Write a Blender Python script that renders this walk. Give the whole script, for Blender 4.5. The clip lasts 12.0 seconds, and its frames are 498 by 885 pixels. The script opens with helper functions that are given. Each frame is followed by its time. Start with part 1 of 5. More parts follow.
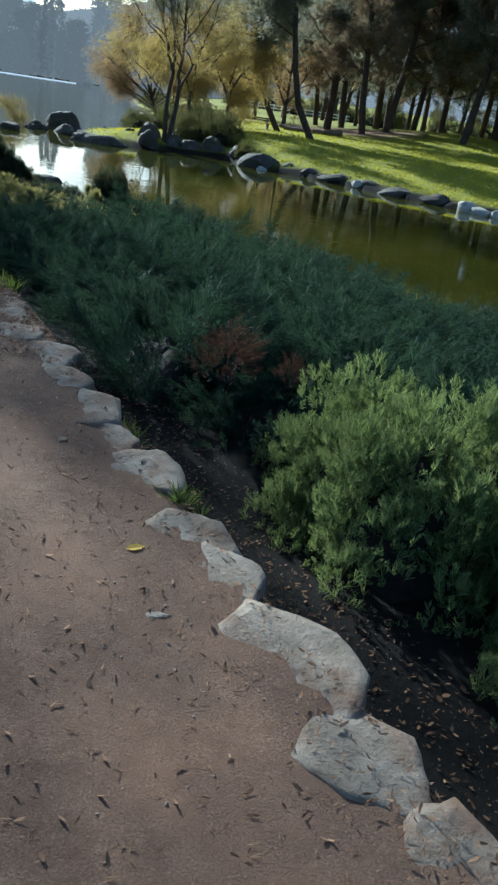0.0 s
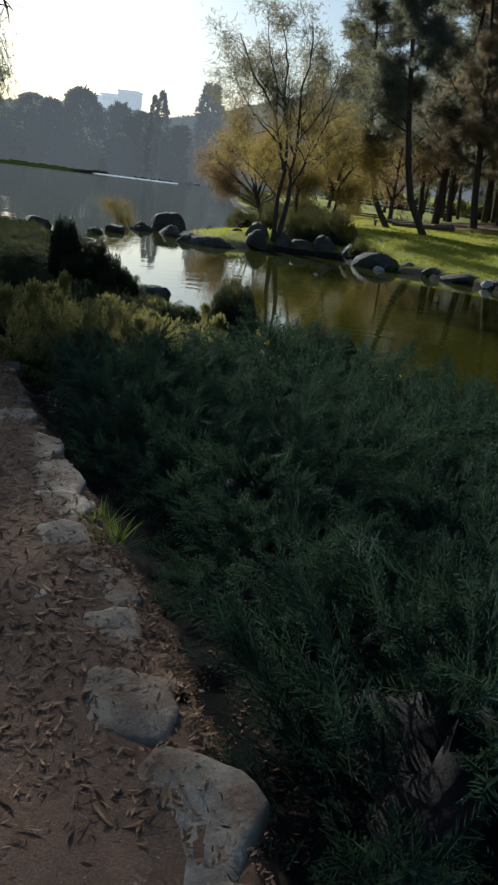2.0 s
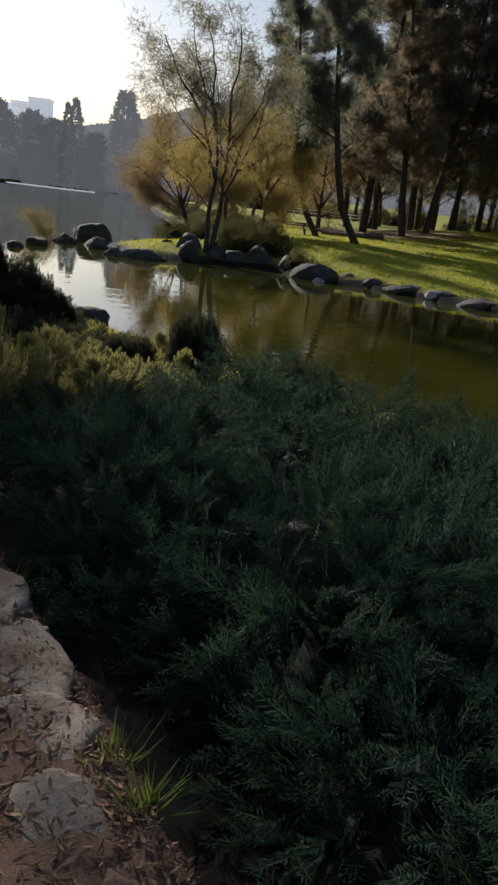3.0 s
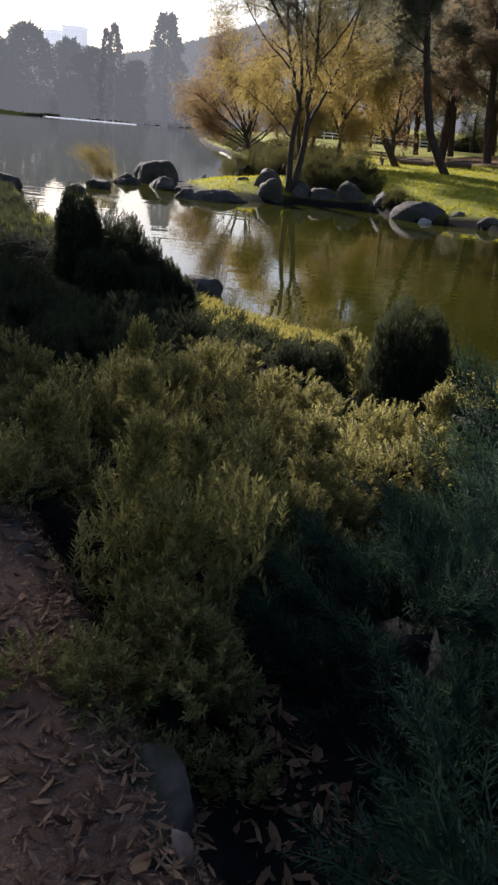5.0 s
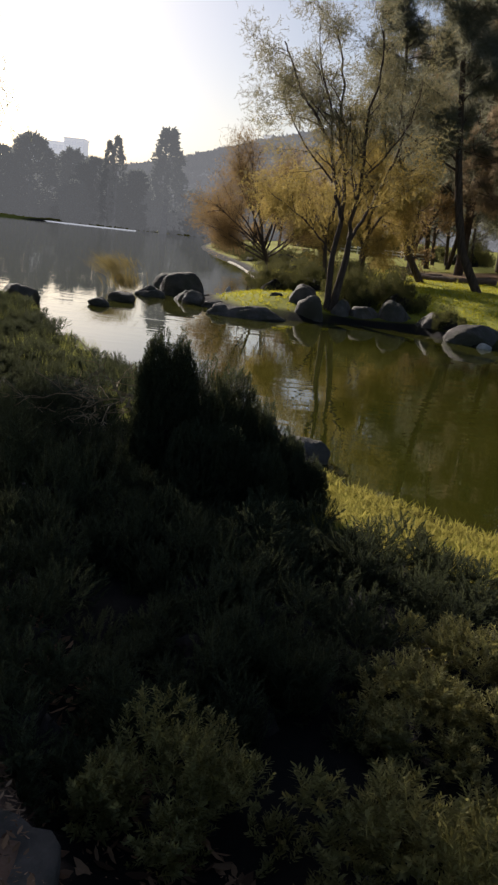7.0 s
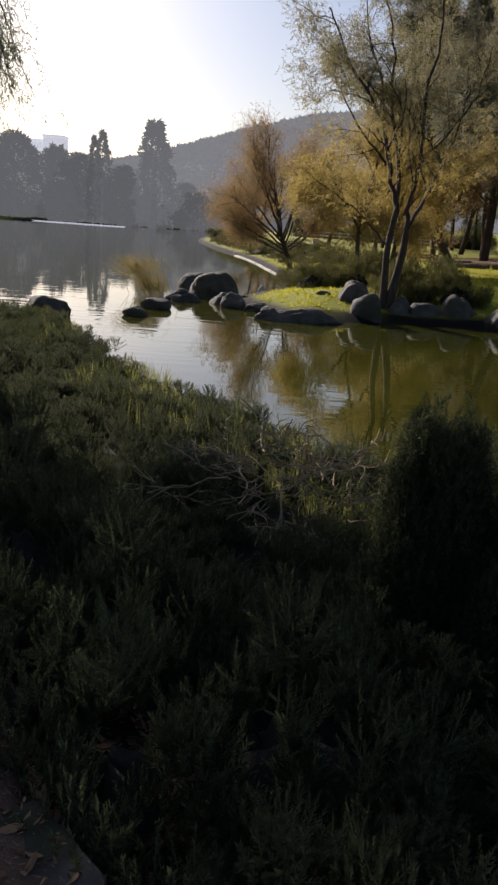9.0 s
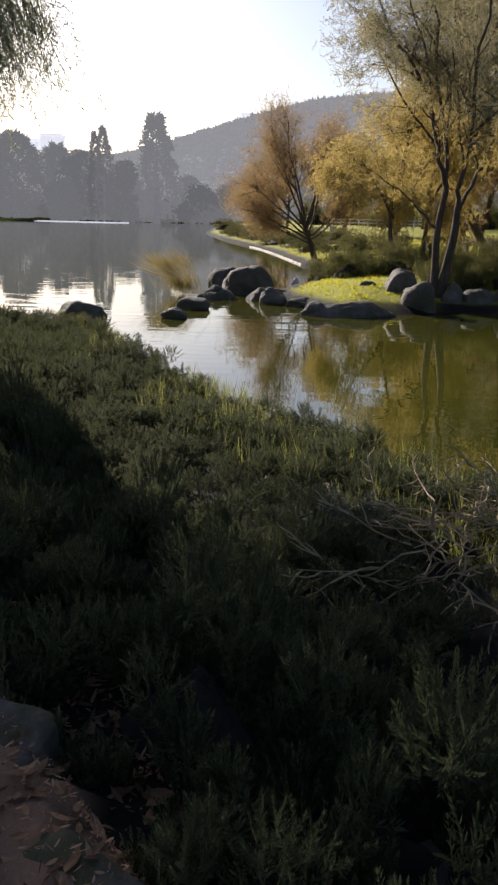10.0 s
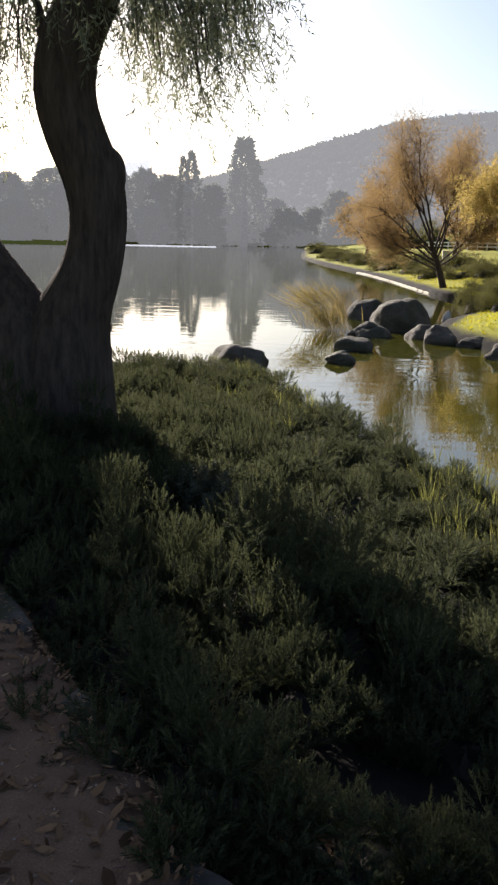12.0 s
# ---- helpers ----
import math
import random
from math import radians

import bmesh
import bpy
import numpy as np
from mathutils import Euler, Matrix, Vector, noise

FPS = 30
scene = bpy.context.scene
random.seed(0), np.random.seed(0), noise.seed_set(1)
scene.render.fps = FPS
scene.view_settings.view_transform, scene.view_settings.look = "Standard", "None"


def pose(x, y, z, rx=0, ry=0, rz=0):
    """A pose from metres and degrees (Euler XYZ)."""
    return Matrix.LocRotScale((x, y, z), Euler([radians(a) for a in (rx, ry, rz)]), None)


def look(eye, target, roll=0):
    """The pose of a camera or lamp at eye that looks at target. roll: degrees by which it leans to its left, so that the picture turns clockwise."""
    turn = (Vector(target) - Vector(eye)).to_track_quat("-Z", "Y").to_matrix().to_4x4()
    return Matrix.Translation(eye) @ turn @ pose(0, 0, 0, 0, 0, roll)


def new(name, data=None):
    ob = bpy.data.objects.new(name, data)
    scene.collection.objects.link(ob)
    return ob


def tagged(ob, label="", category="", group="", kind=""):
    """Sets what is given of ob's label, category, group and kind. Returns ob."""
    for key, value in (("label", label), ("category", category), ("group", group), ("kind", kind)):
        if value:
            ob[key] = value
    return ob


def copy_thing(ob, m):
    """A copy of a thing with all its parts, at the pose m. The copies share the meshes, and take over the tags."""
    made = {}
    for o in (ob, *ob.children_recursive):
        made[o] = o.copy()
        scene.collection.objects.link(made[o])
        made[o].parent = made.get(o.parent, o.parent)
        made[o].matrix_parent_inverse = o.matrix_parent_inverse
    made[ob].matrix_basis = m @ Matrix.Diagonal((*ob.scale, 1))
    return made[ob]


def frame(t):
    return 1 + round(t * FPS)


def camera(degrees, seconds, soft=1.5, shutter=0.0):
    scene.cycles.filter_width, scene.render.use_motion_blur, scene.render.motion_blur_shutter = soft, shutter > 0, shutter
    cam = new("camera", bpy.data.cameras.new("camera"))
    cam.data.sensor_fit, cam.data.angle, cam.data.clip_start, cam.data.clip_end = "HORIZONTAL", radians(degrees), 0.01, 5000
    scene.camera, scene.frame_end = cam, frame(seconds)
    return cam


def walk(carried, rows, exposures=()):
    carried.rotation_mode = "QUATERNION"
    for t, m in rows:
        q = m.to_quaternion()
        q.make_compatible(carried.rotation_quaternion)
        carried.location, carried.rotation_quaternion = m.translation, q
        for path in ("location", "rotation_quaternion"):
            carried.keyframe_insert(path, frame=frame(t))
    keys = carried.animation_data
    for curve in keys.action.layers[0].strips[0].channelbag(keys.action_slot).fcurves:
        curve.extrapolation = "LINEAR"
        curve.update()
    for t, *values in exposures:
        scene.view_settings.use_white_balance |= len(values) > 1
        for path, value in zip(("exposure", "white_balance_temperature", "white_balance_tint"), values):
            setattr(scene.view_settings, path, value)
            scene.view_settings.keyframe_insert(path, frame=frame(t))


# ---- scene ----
cam = camera(34.7, 12.0, soft=2.4)
PATH = [
    (0, (-0.109, 0.247, 1.457), (0.007, 2.079, 0.663), 8.7),
    (0.5, (-0.237, 0.932, 1.442), (-0.214, 2.809, 0.752), 7.5),
    (1, (-0.457, 1.633, 1.432), (-0.591, 3.49, 0.701), 6.1),
    (1.5, (-0.641, 2.287, 1.444), (-0.787, 4.182, 0.82), 6.2),
    (2, (-0.908, 3.033, 1.42), (-1.038, 4.928, 0.794), 7.1),
    (2.5, (-1.2, 3.714, 1.41), (-1.137, 5.621, 0.81), 7.3),
    (3, (-1.518, 4.397, 1.386), (-1.463, 6.308, 0.799), 6.8),
    (3.5, (-1.889, 5.113, 1.355), (-1.925, 7.008, 0.715), 5.8),
    (3.7, (-2.023, 5.406, 1.34), (-2.13, 7.291, 0.678), 4.9),
    (5.3, (-3.198, 7.786, 1.256), (-3.194, 9.636, 0.496), 5.6),
    (5.5, (-3.341, 8.093, 1.294), (-3.311, 9.941, 0.53), 6.1),
    (6, (-3.707, 8.757, 1.293), (-3.656, 10.681, 0.75), 7.5),
    (6.5, (-4.054, 9.39, 1.246), (-3.975, 11.319, 0.724), 8.7),
    (7, (-4.401, 10.037, 1.253), (-4.421, 11.97, 0.74), 6.4),
    (7.2, (-4.53, 10.275, 1.255), (-4.575, 12.207, 0.738), 5.9),
    (8.8, (-5.832, 12.155, 1.222), (-5.77, 14.086, 0.706), 5.2),
    (9, (-5.986, 12.311, 1.186), (-5.982, 14.239, 0.654), 4.1),
    (9.5, (-6.401, 12.947, 1.126), (-6.427, 14.872, 0.585), 3.3),
    (10, (-6.876, 13.577, 1.141), (-6.894, 15.498, 0.586), 1.4),
    (10.5, (-7.302, 14.143, 1.145), (-7.304, 16.081, 0.652), 1.6),
    (11, (-7.775, 14.749, 1.152), (-7.88, 16.674, 0.62), 0.8),
    (11.5, (-8.188, 15.256, 1.16), (-8.387, 17.173, 0.623), 0.8),
    (12, (-8.666, 15.916, 1.179), (-8.867, 17.84, 0.672), 1.1),
]
walk(cam, [(t, look(eye, target, roll)) for t, eye, target, roll in PATH],
     [(0.0, 1.05, 4800, -2), (0.7, 0.9, 5050, 2), (1.5, 0.5, 5350, 5), (2.0, 0.3, 5300, 3), (2.5, 0.25, 5600, 9), (3.6, 0.45, 5800, 12), (5.4, 0.95, 5750, 20), (6.5, 0.6, 5950, 16),
      (7.2, 0.4, 6050, 16), (9.0, 0.55, 5950, 19), (10.0, 1.0, 6000, 19), (10.5, 0.85, 6050, 17), (11.5, 0.7, 6050, 16), (12.0, 1.25, 6150, 16)])

# ---- light ----
SUN_AZ, SUN_EL = -31.0, 23.0      # degrees from +y towards +x, and above the horizon
world = bpy.data.worlds.new("world")
scene.world = world
world.use_nodes = True
wn, wl = world.node_tree.nodes, world.node_tree.links
wn.clear()
sky = wn.new("ShaderNodeTexSky")
sky.sky_type = "NISHITA"
sky.sun_disc = False
sky.sun_elevation, sky.sun_rotation = radians(SUN_EL), radians(SUN_AZ)
sky.air_density, sky.dust_density, sky.ozone_density = 1.0, 1.5, 1.0
back = wn.new("ShaderNodeBackground")
back.inputs["Strength"].default_value = 0.062
wout = wn.new("ShaderNodeOutputWorld")
wl.new(sky.outputs[0], back.inputs["Color"])
wl.new(back.outputs[0], wout.inputs["Surface"])

sun = new("sun", bpy.data.lights.new("sun", "SUN"))
sun.data.energy, sun.data.angle, sun.data.color = 5.0, radians(0.6), (1.0, 0.90, 0.74)
toward = Vector((math.sin(radians(SUN_AZ)) * math.cos(radians(SUN_EL)), math.cos(radians(SUN_AZ)) * math.cos(radians(SUN_EL)), math.sin(radians(SUN_EL))))
sun.matrix_world = look(toward * 60, (0, 0, 0))

# ---- materials ----
def nodes_of(name):
    m = bpy.data.materials.new(name)
    m.use_nodes = True
    nt = m.node_tree
    nt.nodes.clear()
    out = nt.nodes.new("ShaderNodeOutputMaterial")
    return m, nt, out


def nd(nt, kind, **values):
    n = nt.nodes.new(kind)
    for key, value in values.items():
        n.inputs[key.replace("_", " ")].default_value = value
    return n


def ramp(nt, source, stops):
    r = nt.nodes.new("ShaderNodeValToRGB")
    el = r.color_ramp.elements
    while len(el) < len(stops):
        el.new(0.5)
    for e, (p, c) in zip(el, stops):
        e.position, e.color = p, (*c, 1.0)
    nt.links.new(source, r.inputs["Fac"])
    return r.outputs["Color"]


def mix_rgb(nt, fac, a, b, kind="MIX"):
    m = nt.nodes.new("ShaderNodeMix")
    m.data_type, m.blend_type = "RGBA", kind
    for slot, v in ((0, fac), (6, a), (7, b)):
        if isinstance(v, (int, float)):
            m.inputs[slot].default_value = v
        elif isinstance(v, tuple):
            m.inputs[slot].default_value = (*v, 1.0)
        else:
            nt.links.new(v, m.inputs[slot])
    return m.outputs[2]


def noise_tex(nt, scale, detail=4.0, rough=0.55, coords=None):
    n = nd(nt, "ShaderNodeTexNoise", Scale=scale, Detail=detail, Roughness=rough)
    if coords is not None:
        nt.links.new(coords, n.inputs["Vector"])
    return n.outputs["Fac"]


def position(nt):
    return nt.nodes.new("ShaderNodeNewGeometry").outputs["Position"]


def bump(nt, height, strength, distance):
    b = nd(nt, "ShaderNodeBump", Strength=strength, Distance=distance)
    nt.links.new(height, b.inputs["Height"])
    return b.outputs["Normal"]


def leaf_mat(name, dark, light, through_colour, share=0.4, rough=0.75):
    """Leaves: each island takes its own tone; light passes through them."""
    m, nt, out = nodes_of(name)
    geo = nt.nodes.new("ShaderNodeNewGeometry")
    tone = ramp(nt, geo.outputs["Random Per Island"], [(0.0, dark), (0.72, light), (1.0, tuple(min(1, c * 1.5) for c in light))])
    patch = noise_tex(nt, 1.7, 3.0, 0.5, geo.outputs["Position"])
    tone = mix_rgb(nt, patch, tone, mix_rgb(nt, 0.5, tone, dark), "MIX")
    p = nd(nt, "ShaderNodeBsdfPrincipled", Roughness=rough)
    p.inputs["Specular IOR Level"].default_value = 0.14
    nt.links.new(tone, p.inputs["Base Color"])
    tr = nt.nodes.new("ShaderNodeBsdfTranslucent")
    nt.links.new(mix_rgb(nt, 0.55, tone, through_colour), tr.inputs["Color"])
    mx = nt.nodes.new("ShaderNodeMixShader")
    mx.inputs[0].default_value = share
    nt.links.new(p.outputs[0], mx.inputs[1])
    nt.links.new(tr.outputs[0], mx.inputs[2])
    nt.links.new(mx.outputs[0], out.inputs["Surface"])
    return m


def solid_mat(name, stops, scale, bump_scale, bump_strength, bump_dist, rough=0.85, spec=0.3, stretch=None, second=None):
    """A rough surface: colour in two noise scales, and fine relief."""
    m, nt, out = nodes_of(name)
    pos = position(nt)
    if stretch:
        mp = nt.nodes.new("ShaderNodeMapping")
        mp.inputs["Scale"].default_value = stretch
        nt.links.new(pos, mp.inputs["Vector"])
        pos = mp.outputs["Vector"]
    c = ramp(nt, noise_tex(nt, scale, 6.0, 0.65, pos), stops)
    if second:
        fac = ramp(nt, noise_tex(nt, second[0], 4.0, 0.6, pos), [(second[2], (0, 0, 0)), (second[3], (1, 1, 1))])
        c = mix_rgb(nt, fac, c, second[1])
    p = nd(nt, "ShaderNodeBsdfPrincipled", Roughness=rough)
    p.inputs["Specular IOR Level"].default_value = spec
    nt.links.new(c, p.inputs["Base Color"])
    nt.links.new(bump(nt, noise_tex(nt, bump_scale, 8.0, 0.7, pos), bump_strength, bump_dist), p.inputs["Normal"])
    nt.links.new(p.outputs[0], out.inputs["Surface"])
    return m


def ground_mat():
    """Path grit, planting soil, lawn and pine litter, told apart by the sheet's cover attribute."""
    m, nt, out = nodes_of("ground_cover")
    pos = position(nt)
    at = nt.nodes.new("ShaderNodeAttribute")
    at.attribute_name = "cover"
    sep = nt.nodes.new("ShaderNodeSeparateColor")
    nt.links.new(at.outputs["Color"], sep.inputs["Color"])
    fine, mid, big = noise_tex(nt, 160.0, 5.0, 0.7, pos), noise_tex(nt, 14.0, 5.0, 0.6, pos), noise_tex(nt, 1.1, 4.0, 0.55, pos)
    vor = nd(nt, "ShaderNodeTexVoronoi", Scale=70.0)
    nt.links.new(pos, vor.inputs["Vector"])
    grit = ramp(nt, fine, [(0.3, (0.080, 0.048, 0.032)), (0.55, (0.185, 0.118, 0.08)), (0.75, (0.33, 0.225, 0.16))])
    grit = mix_rgb(nt, ramp(nt, mid, [(0.35, (0, 0, 0)), (0.7, (0.75, 0.75, 0.75))]), grit, (0.115, 0.068, 0.044))
    grit = mix_rgb(nt, ramp(nt, big, [(0.4, (0, 0, 0)), (0.65, (0.6, 0.6, 0.6))]), grit, (0.225, 0.132, 0.083))
    # Dark soil taken down to near black: shade beneath the shrubs is in its colour.
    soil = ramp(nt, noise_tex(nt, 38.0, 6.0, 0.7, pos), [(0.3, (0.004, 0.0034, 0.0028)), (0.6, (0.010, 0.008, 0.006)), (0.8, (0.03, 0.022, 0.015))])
    lawn = ramp(nt, noise_tex(nt, 26.0, 6.0, 0.7, pos), [(0.3, (0.13, 0.145, 0.012)), (0.55, (0.27, 0.265, 0.02)), (0.8, (0.36, 0.33, 0.035))])
    lawn = mix_rgb(nt, ramp(nt, big, [(0.4, (0, 0, 0)), (0.7, (0.6, 0.6, 0.6))]), lawn, (0.19, 0.185, 0.03))
    litter = ramp(nt, noise_tex(nt, 9.0, 6.0, 0.7, pos), [(0.3, (0.09, 0.05, 0.025)), (0.7, (0.22, 0.13, 0.06))])
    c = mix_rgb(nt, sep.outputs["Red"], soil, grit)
    c = mix_rgb(nt, sep.outputs["Green"], c, lawn)
    c = mix_rgb(nt, sep.outputs["Blue"], c, litter)
    p = nd(nt, "ShaderNodeBsdfPrincipled", Roughness=0.95)
    p.inputs["Specular IOR Level"].default_value = 0.15
    nt.links.new(c, p.inputs["Base Color"])
    hgt = nt.nodes.new("ShaderNodeMath")
    hgt.operation = "ADD"
    nt.links.new(fine, hgt.inputs[0])
    nt.links.new(mid, hgt.inputs[1])
    nt.links.new(bump(nt, hgt.outputs[0], 0.5, 0.012), p.inputs["Normal"])
    nt.links.new(p.outputs[0], out.inputs["Surface"])
    return m


def water_mat():
    m, nt, out = nodes_of("lake_water")
    pos = position(nt)
    mp = nt.nodes.new("ShaderNodeMapping")
    mp.inputs["Scale"].default_value = (0.55, 2.1, 1.0)
    nt.links.new(pos, mp.inputs["Vector"])
    ripple = noise_tex(nt, 1.7, 1.6, 0.45, mp.outputs["Vector"])
    calm = ramp(nt, noise_tex(nt, 0.09, 2.0, 0.5, pos), [(0.42, (0.25, 0.25, 0.25)), (0.62, (1, 1, 1))])
    hgt = nt.nodes.new("ShaderNodeMath")
    hgt.operation = "MULTIPLY"
    nt.links.new(ripple, hgt.inputs[0])
    nt.links.new(calm, hgt.inputs[1])
    body = ramp(nt, noise_tex(nt, 0.35, 3.0, 0.5, pos), [(0.35, (0.032, 0.034, 0.004)), (0.65, (0.048, 0.047, 0.006))])
    p = nd(nt, "ShaderNodeBsdfPrincipled", Roughness=0.01, IOR=1.65)
    nt.links.new(body, p.inputs["Base Color"])
    nt.links.new(bump(nt, hgt.outputs[0], 0.2, 0.028), p.inputs["Normal"])
    nt.links.new(p.outputs[0], out.inputs["Surface"])
    return m


GROUND, WATER = ground_mat(), water_mat()
STONE = solid_mat("edging_limestone", [(0.3, (0.16, 0.125, 0.09)), (0.55, (0.29, 0.235, 0.18)), (0.75, (0.41, 0.345, 0.275))], 6.0, 24.0, 0.8, 0.02, 0.88, 0.25, None, (4.5, (0.19, 0.122, 0.082), 0.48, 0.62))
# Dark copy of the limestone, with the shade painted into its colour.
SHADED_STONE = solid_mat("shaded_edging_stone", [(0.3, (0.05, 0.042, 0.034)), (0.55, (0.10, 0.085, 0.07)), (0.75, (0.17, 0.145, 0.12))], 6.0, 24.0, 0.8, 0.02, 0.9, 0.2, None, (4.5, (0.05, 0.05, 0.025), 0.46, 0.60))
BOULDER = solid_mat("lake_boulder", [(0.3, (0.04, 0.033, 0.026)), (0.55, (0.095, 0.079, 0.063)), (0.8, (0.18, 0.152, 0.125))], 3.0, 14.0, 0.8, 0.05, 0.8, 0.35, None, (1.8, (0.05, 0.045, 0.026), 0.46, 0.62))
PALE_ROCK = solid_mat("pale_rock", [(0.3, (0.30, 0.27, 0.23)), (0.7, (0.55, 0.51, 0.45))], 5.0, 20.0, 0.6, 0.03)
BARK = solid_mat("willow_bark", [(0.3, (0.045, 0.033, 0.026)), (0.6, (0.11, 0.082, 0.064)), (0.8, (0.17, 0.135, 0.11))], 6.0, 16.0, 1.0, 0.06, 0.9, 0.2, (3.0, 3.0, 0.55))
PINE_BARK = solid_mat("pine_bark", [(0.3, (0.035, 0.025, 0.02)), (0.7, (0.12, 0.085, 0.062))], 5.0, 12.0, 1.0, 0.06, 0.9, 0.2, (3.0, 3.0, 0.5))
# Tone lowered to near black for shade inside shrubs; also colours real twigs.
TWIG_AND_CORE = solid_mat("twigs_and_shade_core", [(0.3, (0.010, 0.008, 0.006)), (0.7, (0.030, 0.022, 0.016))], 20.0, 60.0, 0.6, 0.01)
DRY = solid_mat("dry_stems", [(0.3, (0.16, 0.11, 0.06)), (0.7, (0.38, 0.28, 0.16))], 20.0, 60.0, 0.5, 0.01)
WOOD = solid_mat("weathered_timber", [(0.3, (0.08, 0.055, 0.038)), (0.7, (0.20, 0.14, 0.10))], 8.0, 30.0, 0.6, 0.02)
CONCRETE = solid_mat("pale_concrete", [(0.3, (0.42, 0.38, 0.30)), (0.7, (0.62, 0.57, 0.46))], 4.0, 30.0, 0.4, 0.02)
WHITE = solid_mat("white_paint", [(0.3, (0.66, 0.65, 0.62)), (0.7, (0.8, 0.79, 0.76))], 3.0, 30.0, 0.2, 0.01, 0.6)
PLASTER = solid_mat("far_plaster", [(0.3, (0.46, 0.45, 0.44)), (0.7, (0.6, 0.59, 0.57))], 0.2, 2.0, 0.2, 0.05)
GLASS_DARK = solid_mat("far_window", [(0.3, (0.10, 0.11, 0.12)), (0.7, (0.16, 0.17, 0.18))], 0.5, 2.0, 0.1, 0.02, 0.2, 0.5)
HILL = solid_mat("wooded_hill", [(0.35, (0.03, 0.036, 0.032)), (0.55, (0.05, 0.055, 0.048)), (0.75, (0.075, 0.077, 0.068))], 0.06, 0.22, 0.3, 1.0, 0.95, 0.1)


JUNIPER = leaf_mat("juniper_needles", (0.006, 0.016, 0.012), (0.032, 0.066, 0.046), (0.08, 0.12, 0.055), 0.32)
JUNIPER_LIGHT = leaf_mat("fresh_juniper", (0.055, 0.09, 0.04), (0.25, 0.30, 0.11), (0.32, 0.36, 0.10), 0.35)
JUNIPER_BROWN = leaf_mat("withered_juniper", (0.045, 0.024, 0.018), (0.10, 0.052, 0.038), (0.12, 0.06, 0.03), 0.3)
SAGE = leaf_mat("sage_leaves", (0.03, 0.036, 0.016), (0.25, 0.235, 0.095), (0.60, 0.52, 0.15), 0.5)
ROSEMARY = leaf_mat("rosemary_leaves", (0.016, 0.022, 0.012), (0.065, 0.074, 0.038), (0.13, 0.14, 0.06), 0.4, 0.9)
SILVER = leaf_mat("silver_leaves", (0.03, 0.036, 0.026), (0.09, 0.098, 0.07), (0.17, 0.17, 0.08), 0.35)
GRASS = leaf_mat("bank_grass", (0.11, 0.105, 0.03), (0.29, 0.25, 0.075), (0.50, 0.43, 0.09), 0.5)
SHORE_GRASS = leaf_mat("shore_grass_blades", (0.05, 0.06, 0.02), (0.15, 0.16, 0.05), (0.32, 0.32, 0.08), 0.5)
LAWN_GRASS = leaf_mat("lawn_grass", (0.16, 0.17, 0.012), (0.34, 0.33, 0.025), (0.62, 0.56, 0.03), 0.55)
WILLOW = leaf_mat("willow_leaves", (0.09, 0.10, 0.07), (0.19, 0.205, 0.15), (0.36, 0.37, 0.22), 0.5)
OLIVE_LEAF = leaf_mat("waterside_leaves", (0.11, 0.105, 0.07), (0.23, 0.21, 0.13), (0.42, 0.36, 0.17), 0.5)
GOLD = leaf_mat("golden_leaves", (0.17, 0.125, 0.04), (0.36, 0.27, 0.09), (0.58, 0.44, 0.13), 0.5)
EVERGREEN = leaf_mat("evergreen_leaves", (0.02, 0.026, 0.010), (0.10, 0.105, 0.04), (0.24, 0.22, 0.06), 0.4)
AMBER = leaf_mat("amber_leaves", (0.15, 0.10, 0.048), (0.28, 0.19, 0.095), (0.38, 0.26, 0.11), 0.5)
PINE = leaf_mat("pine_needles", (0.06, 0.065, 0.055), (0.15, 0.155, 0.12), (0.34, 0.32, 0.2), 0.5)
PINE_BROWN = leaf_mat("brown_needles", (0.10, 0.08, 0.055), (0.22, 0.17, 0.115), (0.44, 0.32, 0.18), 0.5)
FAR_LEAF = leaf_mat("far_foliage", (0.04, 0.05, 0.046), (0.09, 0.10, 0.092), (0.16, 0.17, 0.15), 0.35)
REED = leaf_mat("reed_blades", (0.10, 0.085, 0.03), (0.21, 0.17, 0.065), (0.34, 0.26, 0.09), 0.5)
DEAD_LEAF = leaf_mat("fallen_leaves", (0.05, 0.026, 0.014), (0.27, 0.155, 0.082), (0.2, 0.1, 0.04), 0.15, 0.8)
GRIT = solid_mat("path_pebbles", [(0.3, (0.15, 0.105, 0.08)), (0.7, (0.40, 0.31, 0.25))], 60.0, 90.0, 0.3, 0.004)
CHIPS = leaf_mat("bark_chips", (0.09, 0.048, 0.026), (0.33, 0.20, 0.115), (0.2, 0.1, 0.04), 0.1, 0.85)
YELLOW_LEAF = leaf_mat("yellow_leaf", (0.5, 0.33, 0.06), (0.55, 0.38, 0.08), (0.5, 0.3, 0.05), 0.2)


def haze_glow(material, colour, strength):
    """Backdrop beyond 130 m: emission added to the material stands in for haze."""
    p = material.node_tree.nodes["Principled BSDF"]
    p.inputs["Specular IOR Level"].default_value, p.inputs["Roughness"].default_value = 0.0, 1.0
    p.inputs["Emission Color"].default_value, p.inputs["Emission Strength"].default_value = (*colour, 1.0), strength


